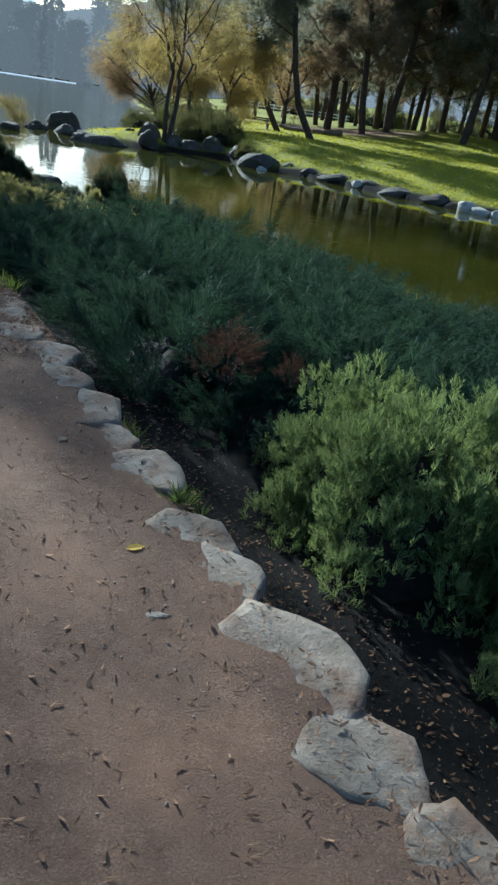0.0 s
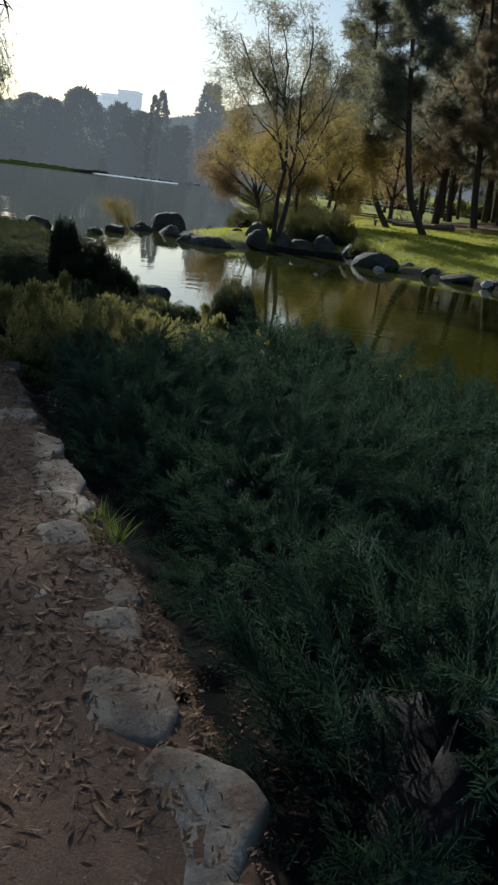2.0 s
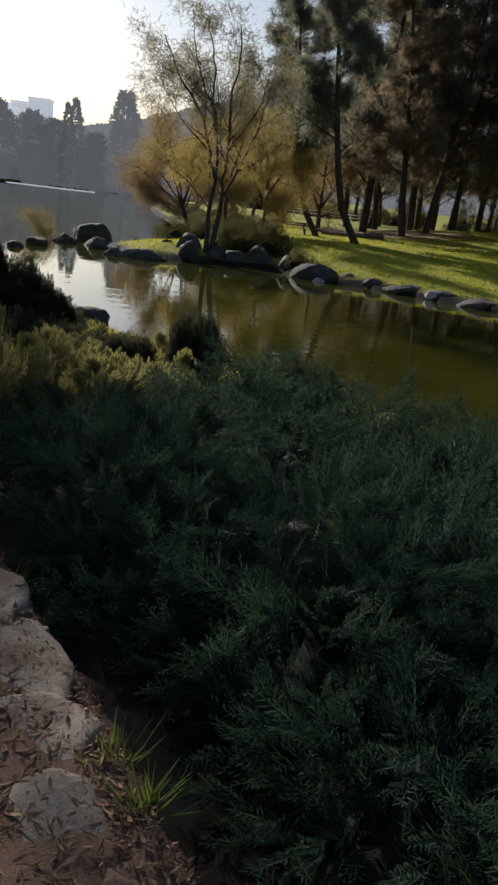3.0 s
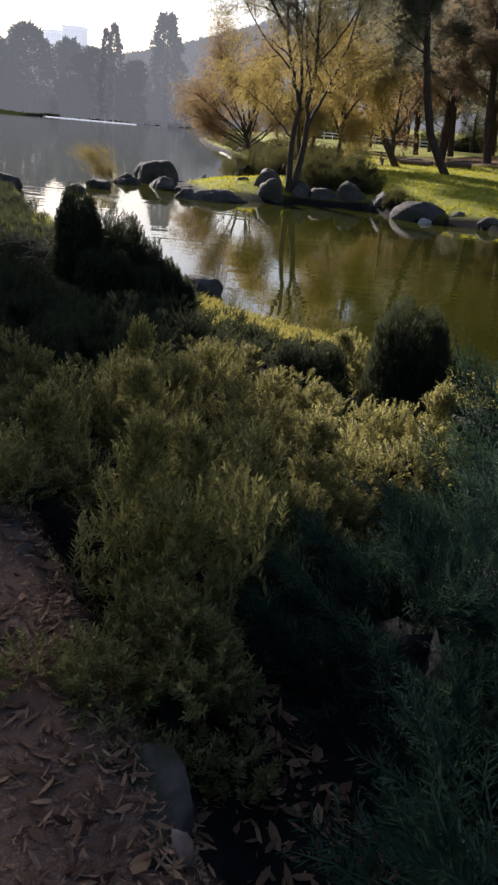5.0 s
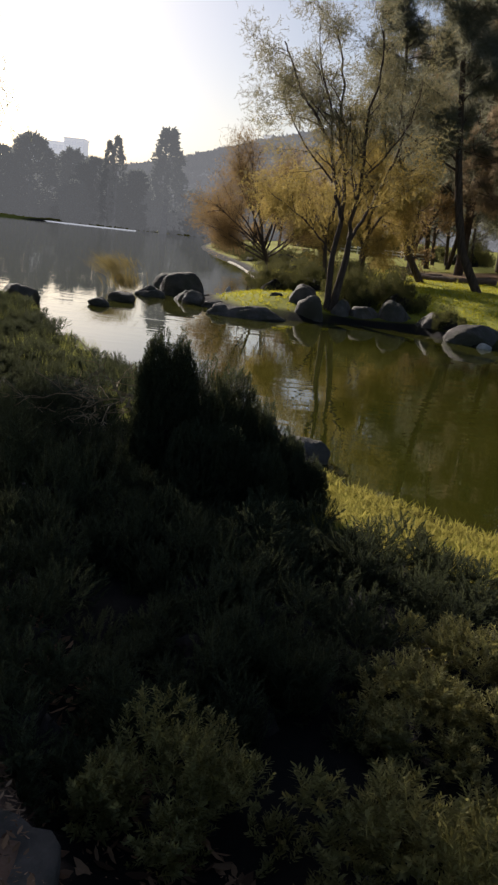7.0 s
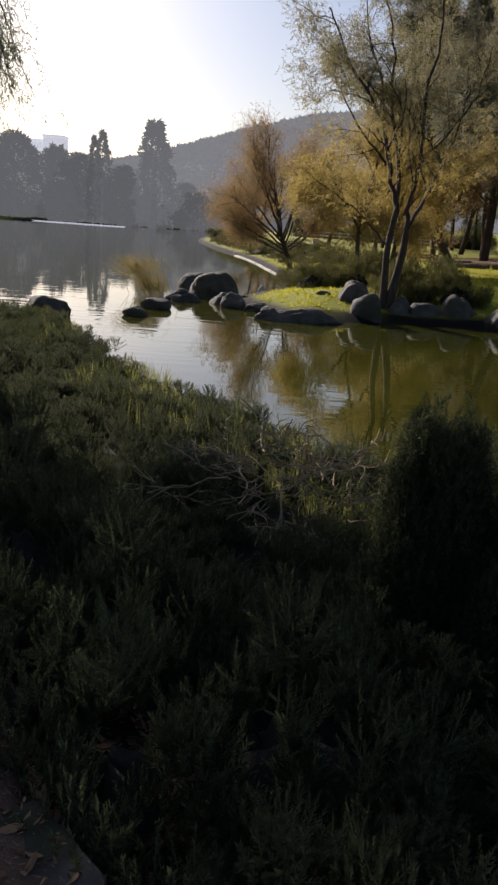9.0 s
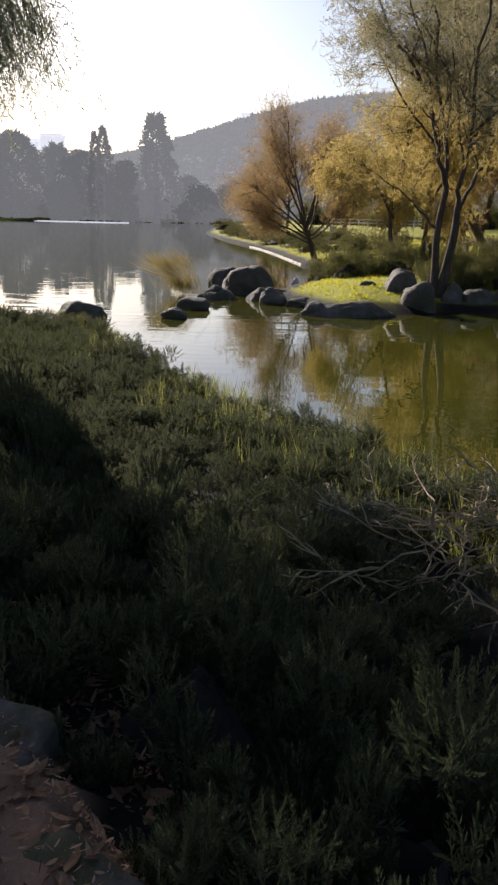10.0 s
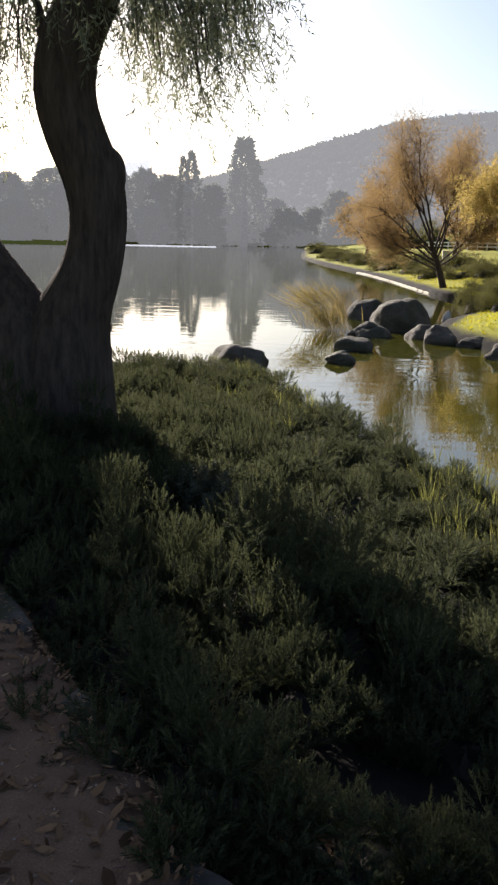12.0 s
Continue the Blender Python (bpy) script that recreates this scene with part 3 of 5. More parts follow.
    # low outer limbs that hang over the water, out of view, added for their shade
    for i in range(14):
        a = 1.9 + i * 0.13
        b = limb(rng, left[-4 + i % 3], (math.cos(a), math.sin(a), rng.uniform(0.0, 0.7)), rng.uniform(3.2, 5.0), 0.08, 9, 0.11, (0, 0, -0.05))
        more, hang = branch_out(rng, [b], 2, (7, 4), 0.42, 0.9, (0, 0, -0.14), 0.16, 0.3)
        clear = lambda p: p[..., 0] + 9.1 + 0.46 * (p[..., 1] - 15.9)
        upper = np.concatenate([upper, hang[(clear(hang) < 0) & (hang[:, 2] > 1.2)]])
        limbs += [q for q in more if clear(q[0]).max() < 0 and q[0][:, 2].min() > 1.0]
    hung = []
    for i in range(190):
        # Unseen curtain of leaves left of the view, added to shade the path.
        if i >= 120:
            x0, y0, z0 = rng.uniform(-14.2, -12.3), rng.uniform(21.6, 24.6), rng.uniform(3.4, 4.6)
            reach = rng.uniform(1.5, 2.4)
        elif i % 3 == 2:
            x0, y0, z0 = rng.uniform(-11.75, -11.0), rng.uniform(22.4, 24.0), rng.uniform(3.4, 4.4)
            reach = rng.uniform(1.9, 2.7)
        else:
            u = rng.uniform() ** 0.8
            x0, y0, z0 = -10.75 + 1.25 * u, rng.uniform(22.3, 24.6), rng.uniform(3.5, 4.3)
            reach = 2.35 + 0.15 * math.sin(u * 9) + 0.9 * max(0.0, u - 0.7)
        bottom = reach + rng.uniform(0.0, 0.5)
        b = limb(rng, (x0 - 0.25, y0, z0), (0.3 if i % 3 < 2 else -0.3, rng.uniform(-0.3, 0.3), -0.5), max(0.5, z0 - bottom), 0.012, 7, 0.10, (0.0, 0, -0.22))
        limbs.append(b)
        for j in range(1, 7):
            hung.append(np.append(b[0][j], b[0][j] - b[0][j - 1]))
    tips = np.concatenate([tips] + [np.array(hung)] * max(1, len(tips) // (4 * len(hung))))
    limbs += [smoothed(right, r_rad), smoothed(left, l_rad), smoothed(*knob), stub]
    ob = tree("willow_tree", rng, (0, 0, 0), limbs, tips, hanging_twig(rng, 0.24, 10, 0.07, 0.013), 10500, WILLOW, BARK, (0.7, 1.25), 0.6, 0.17,
              "old willow with a thick forked bent trunk and grey-green hanging leaves")
    pick = upper[rng.integers(0, len(upper), 9500)]
    ax = pick[:, 3:] / (np.linalg.norm(pick[:, 3:], axis=1, keepdims=True) + 1e-9) + rng.normal(size=(len(pick), 3)) * 0.5 - np.array([0, 0, 0.5])
    leaves = scatter(hanging_twig(rng, 0.34, 11, 0.11, 0.03), frames_along(ax, rng), pick[:, :3] + rng.normal(size=(len(pick), 3)) * 0.3, rng.uniform(0.9, 1.6, len(pick)))
    part_of("unseen_shade_crown", quads("unseen_shade_crown", *leaves, WILLOW), ob)
    return ob


big_willow()


def round_tree(name, seed, base, stems, levels, counts, ratio, angle, pull, leaf, twig_args, count, label, droop=0.1, size=(0.8, 1.25), fuzz=0.15, bark=None, group="", wander=0.16, bare=0):
    rng = np.random.default_rng(seed)
    made = [limb(rng, s, d, ln, r, 8, w) for s, d, ln, r, w in stems]
    limbs, tips = branch_out(rng, made[bare:], levels, counts, ratio, angle, pull, wander)
    return tree(name, rng, base, made[:bare] + limbs, tips, hanging_twig(rng, *twig_args), count, leaf, bark or BARK, size, droop, fuzz, label, "tree", group)


# two-stemmed tree on the rocky point
def waterside_tree(x, y):
    rng = np.random.default_rng(12)
    left = [(-0.08, 0, 0), (0.0, 0.02, 0.8), (0.06, 0.04, 1.55), (0.3, 0.05, 2.45)]
    right = [(0.06, 0, 0), (0.22, -0.03, 0.7), (0.44, -0.05, 1.5), (0.5, -0.05, 1.95)]
    main = [([(0.3, 0.05, 2.45), (0.08, 0.0, 3.4), (0.0, -0.1, 4.3), (-0.45, -0.2, 4.95), (-0.95, -0.2, 5.7), (-1.2, -0.1, 6.6)], 0.06),
            ([(0.3, 0.05, 2.45), (0.38, 0.3, 3.6), (0.2, 0.5, 4.8), (0.35, 0.6, 6.0), (0.1, 0.6, 7.3)], 0.06),
            ([(0.5, -0.05, 1.95), (0.56, -0.2, 2.7), (0.8, -0.4, 3.5), (0.8, -0.5, 4.7), (1.15, -0.6, 5.9), (1.2, -0.5, 7.0)], 0.06),
            ([(0.5, -0.05, 1.95), (1.05, 0.1, 2.85), (1.6, 0.2, 3.9), (2.0, 0.4, 5.0), (2.3, 0.3, 6.1)], 0.05),
            ([(0.05, 0.04, 1.6), (-0.5, 0.1, 2.2), (-1.1, 0.3, 2.7), (-1.7, 0.4, 3.0)], 0.028),
            ([(0.0, -0.1, 4.2), (0.0, 0.3, 5.2), (-0.3, 0.5, 6.2), (-0.35, 0.4, 7.2)], 0.035),
            ([(0.08, 0.0, 3.4), (-0.5, -0.5, 3.9), (-1.0, -0.9, 4.6), (-1.3, -1.0, 5.2)], 0.03),
            ([(0.8, -0.4, 3.5), (1.4, -0.9, 4.2), (1.9, -1.2, 5.0), (2.1, -1.3, 5.8)], 0.032),
            ([(0.38, 0.3, 3.6), (0.9, 0.9, 4.4), (1.3, 1.3, 5.4), (1.4, 1.4, 6.4)], 0.032),
            ([(1.05, 0.1, 2.85), (1.8, -0.1, 3.2), (2.4, -0.2, 3.7)], 0.026),
            ([(0.2, 0.5, 4.8), (-0.4, 1.1, 5.4), (-0.9, 1.4, 6.0)], 0.028)]
    upright = np.array([[1, 0, -0.115], [0, 1, 0], [0, 0, 1.0]])
    stems = []
    for line, r in main:
        p, rad = smoothed(np.array(line) @ upright.T, np.linspace(r, r * 0.3, len(line)))
        stems.append((p + rng.normal(size=p.shape) * 0.02, rad))
    limbs, tips = branch_out(rng, stems, 3, (8, 4, 3), 0.36, 0.75, (0, 0, -0.02), 0.17, 0.2)
    limbs += [smoothed(np.array(left) @ upright.T, np.array([0.10, 0.085, 0.075, 0.062])), smoothed(np.array(right) @ upright.T, np.array([0.12, 0.10, 0.085, 0.07]))]
    tips = tips[tips[:, 2] > 2.2]
    high = tips[tips[:, 2] > 4.0 + rng.normal(0, 0.5, len(tips))]
    low = tips[tips[:, 2] < 4.2 + rng.normal(0, 0.5, len(tips))]
    root = tree("waterside_tree", rng, (x, y, height(x, y) - 0.1), limbs, high, hanging_twig(rng, 0.26, 9, 0.06, 0.014), 10500, OLIVE_LEAF, BARK, (0.6, 1.15), 0.15, 0.16,
                "two-stemmed tree with thin grey-green and golden leaves between lake rocks")
    pick = low[rng.integers(0, len(low), 2300)]
    ax = pick[:, 3:] / (np.linalg.norm(pick[:, 3:], axis=1, keepdims=True) + 1e-9) + rng.normal(size=(len(pick), 3)) * 0.5 - np.array([0, 0, 0.5])
    leaves = scatter(hanging_twig(rng, 0.26, 9, 0.06, 0.018), frames_along(ax, rng), pick[:, :3] + rng.normal(size=(len(pick), 3)) * 0.16, rng.uniform(0.6, 1.1, len(pick)))
    part_of("lower_crown", quads("lower_crown", *leaves, GOLD), root, "golden lower leaves")


waterside_tree(-2.86, 32.0)
# drooping golden trees behind the shrubs
for k, (x, y, s) in enumerate([(-2.6, 40.5, 1.35), (-1.0, 43.5, 1.2)]):
    round_tree("golden_tree", 15 + k, (x, y, height(x, y) - 0.1),
               [((0, 0, 0), (0.05, 0, 1), 2.0 * s, 0.10, 0.06), ((0, 0, 1.2 * s), (-0.5, 0, 0.9), 2.0 * s, 0.06, 0.1), ((0, 0, 1.4 * s), (0.5, 0.2, 0.9), 2.2 * s, 0.06, 0.1), ((0, 0, 1.8 * s), (0.0, 0.2, 1), 2.3 * s, 0.06, 0.1)],
               3, (5, 4, 3), 0.5, 0.8, (0, 0, -0.08), GOLD, (0.3, 10, 0.065, 0.024), 8000, "small tree with golden autumn leaves hanging low", 0.6, (0.7, 1.2), 0.24)
# wide amber tree at the water's edge
round_tree("amber_tree", 17, (-4.65, 46.9, height(-4.65, 46.9) - 0.2),
           [((0, 0, 0), (-0.30, 0, 1), 2.1, 0.15, 0.04)] +
           [((-0.24 - 0.26 * h, 0.05 * c, 0.8 + 0.78 * h), (c * 1.05 - 0.15, 0.55 * w, 0.85), ln * 0.74, 0.045, 0.085) for c, w, h, ln in
            [(-1.0, 0.1, 0.1, 4.2), (-0.75, -0.7, 0.5, 4.6), (-0.6, 0.7, 0.7, 4.8), (-0.35, 0.0, 1.0, 5.2), (-0.12, 0.8, 0.8, 5.2), (0.05, -0.5, 1.1, 5.2), (0.28, 0.3, 0.9, 5.0), (0.5, -0.6, 0.7, 4.6), (0.72, 0.4, 0.5, 4.2),
             (0.95, 0.0, 0.3, 3.8), (-1.7, 0.2, 0.0, 3.2), (1.5, -0.3, 0.2, 3.0), (-0.9, 0.9, 0.4, 4.2)]],
           2, (11, 5), 0.36, 0.48, (0, 0, 0.03), AMBER, (0.30, 8, 0.05, 0.018), 17000, "wide leaning tree with thin amber leaves at the water's edge", 0.0, (0.7, 1.2), 0.22, bare=1)
for k, (x, y, s, leaf, word) in enumerate([(-6.6, 78, 0.75, AMBER, "amber"), (0.6, 60, 0.95, GOLD, "golden"), (-1.5, 68, 1.0, AMBER, "amber"), (3.2, 75, 1.1, GOLD, "golden"), (-4.5, 92, 1.2, AMBER, "amber"), (2.3, 52, 0.8, AMBER, "amber")]):
    round_tree("autumn_tree", 30 + k, (x, y, height(x, y) - 0.1),
               [((0, 0, 0), (0.05, 0, 1), 2.5 * s, 0.16, 0.05), ((0, 0, 1.5 * s), (-0.5, 0, 0.9), 3.2 * s, 0.08, 0.08), ((0, 0, 1.7 * s), (0.5, 0.2, 0.9), 3.2 * s, 0.08, 0.08), ((0, 0, 2.2 * s), (0, -0.1, 1), 3.6 * s, 0.09, 0.08)],
               2, (6, 5), 0.5, 0.7, (0, 0, 0.0), leaf, (0.34, 9, 0.10, 0.045), 1300, "autumn tree with thin %s foliage on the lawn" % word, 0.15, (0.8, 1.3), 0.25, None, "autumn trees beyond the lawn")


def conifer(name, seed, base, tall, lean, leaf, count, label, spread=1.9, bare=0.28, group="", girth=0.2, tuft=(18, 0.34, 0.016), bend=0.8):
    """Casuarina or pine: one leaning stem, rising side limbs, drooping needle tufts."""
    rng = np.random.default_rng(seed)
    n = 10
    u = np.linspace(0, 1, n)
    pts = np.stack([lean[0] * tall * u ** bend + 0.12 * np.sin(u * 5 + seed), lean[1] * tall * u, tall * u], axis=1)
    stem = (pts, girth * (1 - 0.9 * u) + 0.015)
    limbs = [stem]
    for k in range(34):
        v = bare + (0.97 - bare) * (k + rng.uniform()) / 34
        i = min(int(v * (n - 1)), n - 2)
        start = pts[i] + (pts[i + 1] - pts[i]) * (v * (n - 1) - i)
        a = rng.uniform(0, 6.28)
        ln = spread * (1.12 - 0.85 * v) * rng.uniform(0.55, 1.25) + 0.3
        limbs.append(limb(rng, start, (math.cos(a), math.sin(a), 0.55), ln, 0.05 * (1.2 - v), 6, 0.12, (0, 0, 0.02)))
    more, tips = branch_out(rng, limbs[1:], 1, (5,), 0.5, 0.8, (0, 0, -0.05), 0.15, 0.25)
    return tree(name, rng, base, [stem] + more, tips, needle_tuft(rng, *tuft), count, leaf, PINE_BARK, (0.7, 1.3), 0.35, 0.14, label, "tree", group)


conifer("leaning_pine", 41, (1.8, 44.9, height(1.8, 44.9) - 0.1), 11.5, (-0.21, 0.04), PINE, 4000, "tall thin pine leaning over the lawn, dark needles", 2.7, 0.30, "pines on the lawn", 0.15, bend=0.55)
conifer("leaning_pine", 42, (3.3, 40.7, height(3.3, 40.7) - 0.1), 13.5, (-0.21, 0.02), PINE, 4000, "tall leaning pine with a bare lower trunk, dark needles", 2.5, 0.30, "pines on the lawn", 0.16, bend=0.55)
conifer("brown_pine", 43, (6.9, 49.8, height(6.9, 49.8) - 0.1), 14.0, (-0.12, 0.0), PINE_BROWN, 4600, "tall pine with brownish needles at the grove's edge", 3.0, 0.18, "pines of the grove")
grove = [conifer("grove_pine", 50 + k, (0, 0, 0), 15.5 + k, lean, leaf, 3600, word, 4.4, bare - 0.06, "pines of the grove", 0.22, (8, 0.6, 0.042))
         for k, (lean, leaf, word, bare) in enumerate([((-0.05, 0.0), PINE, "dark pine of a dense grove behind the lawn", 0.2), ((0.06, 0.03), PINE_BROWN, "brownish pine of a dense grove behind the lawn", 0.22),
                                                       ((-0.1, 0.02), PINE, "leaning dark pine of a dense grove", 0.24)])]
spots = [(5.0, 53), (6.6, 58.5), (8.6, 52), (9.3, 61), (11.3, 58), (12.2, 47.5), (13.6, 60), (15.5, 53), (17.5, 60), (19.5, 52), (16.5, 44), (21, 46), (23, 57), (5.2, 63), (7.6, 68), (11, 67),
         (14.5, 70), (18.5, 67), (22.5, 66), (27, 62), (26, 50), (30, 55), (8.0, 90), (9, 82), (11, 86), (15.5, 82), (20, 80), (25, 78), (31, 72), (35, 64), (9.5, 104), (10, 98), (16, 98), (25, 95), (34, 88), (42, 78)]
rs = np.random.default_rng(77)
for k, (x, y) in enumerate(spots):
    s = rs.uniform(0.85, 1.12)
    m = Matrix.Translation((x, y, height(x, y) - 0.1)) @ Matrix.Rotation(rs.uniform(0, 6.28), 4, "Z") @ Matrix.Scale(s, 4)
    if k < 3:
        grove[k].matrix_basis = m
    elif k >= 22:
        if k == 22:
            plain = conifer("grove_pine", 56, (0, 0, 0), 15.0, (0.03, 0), PINE, 900, "dark pine deep in the grove", 3.8, 0.14, "pines of the grove", 0.22, (7, 0.9, 0.06))
            plain.matrix_basis = m
        else:
            copy_thing(plain, m)
    else:
        copy_thing(grove[k % 3], m)


# ---- far shore ----
def far_tree(seed, x, y, tall, wide, shape, label):
    rng = np.random.default_rng(seed)
    root = tagged(new("far_tree"), label, "tree", "trees on the far shore")
    root.location = (x, y, height(x, y) - 0.1)
    n = 1100 if shape != "spire" else 600
    u = rng.uniform(0, 1, n) ** 0.9
    if shape == "spire":
        r = wide * np.minimum(1, (1.02 - u) * 3.0) * np.minimum(1, 0.45 + u * 3)
        z0 = 0.06
    elif shape == "cone":
        r = wide * (1.03 - u) ** 0.6 * (0.86 + 0.14 * np.sin(u * 26 + seed)) * np.minimum(1, 0.55 + u * 3)
        z0 = 0.05
    else:
        r = wide * np.sqrt(np.maximum(0.0, 1 - np.abs(1.7 * u - 0.7) ** 2.2)) + 0.1
        z0 = 0.0
    a = rng.uniform(0, 6.28, n)
    lump = 0.72 + 0.28 * np.sin(a * 3 + seed + u * 7) * np.sin(u * 11 + a * 2)
    rr = r * lump * rng.uniform(0.35, 1.0, n) ** 0.5
    at = np.stack([np.cos(a) * rr, np.sin(a) * rr, tall * (z0 + (1 - z0) * u)], axis=1)
    ax = np.stack([np.cos(a), np.sin(a), rng.uniform(-0.5, 1.0, n)], axis=1) + rng.normal(size=(n, 3)) * 0.3
    leaves = scatter(needle_tuft(rng, 7, 0.95, 0.30), frames_along(ax, rng), at, rng.uniform(0.6, 1.3, n) * min(1.0, wide * 0.45))
    stem = tube([(0, 0, -0.2), (0.1, 0, tall * 0.3), (0, 0, tall * 0.8)], [wide * 0.1 + 0.08, wide * 0.07 + 0.06, 0.05], 6)
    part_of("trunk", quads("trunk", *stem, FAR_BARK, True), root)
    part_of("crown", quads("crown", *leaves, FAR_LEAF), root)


far_tree(1, -23.0, 140, 15.4, 5.6, "cone", "tall dark conifer on the far shore")
far_tree(2, -31.4, 142, 13.6, 1.5, "spire", "narrow cypress spire on the far shore")
far_tree(3, -32.8, 142.5, 13.0, 1.2, "spire", "narrow cypress spire on the far shore")
for k, (x, y, t, w) in enumerate([(-29, 147, 8.8, 3.6), (-36, 148, 10.2, 4.5), (-41, 152, 11.4, 4.2), (-46, 145, 12.6, 5.0), (-51.5, 146, 10.5, 4.2), (-56.5, 150, 11.2, 5), (-63, 148, 10.4, 5), (-70, 150, 10, 5), (-78, 146, 11, 5.5),
                                  (-17.5, 152, 5.4, 3.2), (-20, 156, 7, 3), (-13, 158, 5.6, 3), (-9, 156, 8.4, 2.6), (-6, 160, 6, 3.5), (-26.5, 150, 6, 3.5), (-88, 150, 11, 6), (-99, 148, 10, 6), (-2, 158, 7, 3.5), (3, 155, 9, 4), (-38, 143, 6, 3), (-60, 142, 6, 3)]):
    far_tree(100 + k, x, y, t, w, "round", "hazy round tree on the far shore")


for k in range(17):
    far_tree(150 + k, -104 + 6.3 * k + 1.5 * math.sin(k * 3.1), 151 + math.sin(k * 1.9) - max(0, 3 - k) * 4, 3.4 + 0.9 * math.sin(k * 2.2), 4.2, "round", "hazy low shrubbery along the far shore")


def build_hill():
    """Wooded slopes that close the view beyond the lake."""
    ridge_x = [-900, -420, -300, -230, -170, -130, -100, -80, -60, -45, -31, -10, 14, 34, 50, 90, 160, 300, 600, 1200]
    ridge_z = [40, 44, 38, 31, 25, 20, 19, 22, 26, 30.5, 35.5, 42, 48.5, 51, 52.5, 55, 58, 64, 68, 60]
    xs = np.concatenate([np.arange(-900, -250, 14), np.arange(-250, 150, 2.2), np.arange(150, 1200, 14)])
    us = np.linspace(0, 1, 34)
    gx, gu = np.meshgrid(xs, us, indexing="ij")
    rng = np.random.default_rng(3)
    top = np.interp(gx, ridge_x, ridge_z)
    z = top * np.sin(gu * math.pi / 2) ** 1.1 * 1.0 - 1.5
    tufts = (waves(gx, gu * 160, 0.35, 41) * 1.6 + waves(gx, gu * 160, 1.1, 43) * 1.0 + rng.normal(size=gx.shape) * 0.35)
    z = z + tufts * 0.55 * np.minimum(1, gu * 6)
    y = 235 + gu * 165
    v = np.stack([gx.ravel(), y.ravel(), z.ravel()], axis=1)
    n = len(us)
    i, j = np.meshgrid(np.arange(len(xs) - 1), np.arange(n - 1), indexing="ij")
    f = np.stack([i * n + j, (i + 1) * n + j, (i + 1) * n + j + 1, i * n + j + 1], axis=-1).reshape(-1, 4)
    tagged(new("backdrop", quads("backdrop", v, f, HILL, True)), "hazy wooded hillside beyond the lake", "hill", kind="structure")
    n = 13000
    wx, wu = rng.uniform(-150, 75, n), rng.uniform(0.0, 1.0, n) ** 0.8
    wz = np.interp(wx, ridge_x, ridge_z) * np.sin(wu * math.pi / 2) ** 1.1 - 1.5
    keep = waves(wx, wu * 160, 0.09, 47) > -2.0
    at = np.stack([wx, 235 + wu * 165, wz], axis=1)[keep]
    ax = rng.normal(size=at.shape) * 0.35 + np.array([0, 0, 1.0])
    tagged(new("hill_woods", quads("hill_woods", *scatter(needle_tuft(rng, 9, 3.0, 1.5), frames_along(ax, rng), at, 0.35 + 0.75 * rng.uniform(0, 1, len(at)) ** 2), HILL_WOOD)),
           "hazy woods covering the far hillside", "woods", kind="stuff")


build_hill()


def building(x, y, z, wide, deep, tall, storeys, bays, label):
    root = tagged(new("apartment_building"), label, "building", "far buildings")
    root.location = (x, y, z)
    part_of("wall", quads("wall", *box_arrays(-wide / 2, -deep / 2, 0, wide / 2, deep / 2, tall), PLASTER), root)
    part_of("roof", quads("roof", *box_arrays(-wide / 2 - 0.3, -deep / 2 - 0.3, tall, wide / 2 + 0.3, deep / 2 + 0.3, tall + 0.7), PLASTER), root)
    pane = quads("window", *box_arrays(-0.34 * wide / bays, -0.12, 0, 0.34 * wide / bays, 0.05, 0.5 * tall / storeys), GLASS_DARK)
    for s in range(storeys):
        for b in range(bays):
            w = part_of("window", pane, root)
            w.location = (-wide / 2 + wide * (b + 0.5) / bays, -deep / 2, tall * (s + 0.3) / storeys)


building(-101, 390, 8, 9, 9, 23.5, 7, 3, "pale apartment block above the far trees")
building(-110, 392, 8, 8, 9, 21.5, 6, 3, "pale apartment block above the far trees")
building(-117, 386, 8, 7, 9, 20.0, 6, 2, "pale apartment block above the far trees")
building(45, 398, 47.5, 11, 9, 6.5, 2, 5, "pale flat-roofed house on the hilltop")
building(24, 396, 44.5, 7, 8, 5.6, 2, 3, "pale house on the hilltop")
building(-14, 392, 37, 6, 7, 5, 2, 3, "pale house among hillside trees")

# pale quay wall on the far shore, in plaster that carries the haze glow
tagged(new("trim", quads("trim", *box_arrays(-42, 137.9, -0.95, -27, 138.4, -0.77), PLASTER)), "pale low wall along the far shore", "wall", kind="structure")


def strip_along(name, points, wide, z0, z1, material, label, category):
    p = np.array(points, float)
    d = np.gradient(p, axis=0)
    nrm = np.stack([d[:, 1], -d[:, 0]], axis=1) / np.linalg.norm(d, axis=1, keepdims=True)
    a, b = p + nrm * wide / 2, p - nrm * wide / 2
    v = np.concatenate([np.c_[a, np.full(len(p), z0)], np.c_[a, np.full(len(p), z1)], np.c_[b, np.full(len(p), z1)], np.c_[b, np.full(len(p), z0)]])
    n, f = len(p), []
    for k in range(4):
        for i in range(n - 1):
            f.append((k * n + i, k * n + i + 1, ((k + 1) % 4) * n + i + 1, ((k + 1) % 4) * n + i))
    return tagged(new(name, quads(name, v, np.array(f), material)), label, category, kind="structure")


strip_along("trim", [(-7.5, 62.5), (-6.75, 58.8), (-6.1, 54.5), (-5.7, 50.8), (-5.15, 46.4)], 0.2, -1.1, -0.82, CONCRETE, "pale concrete kerb at the lake's edge", "kerb")


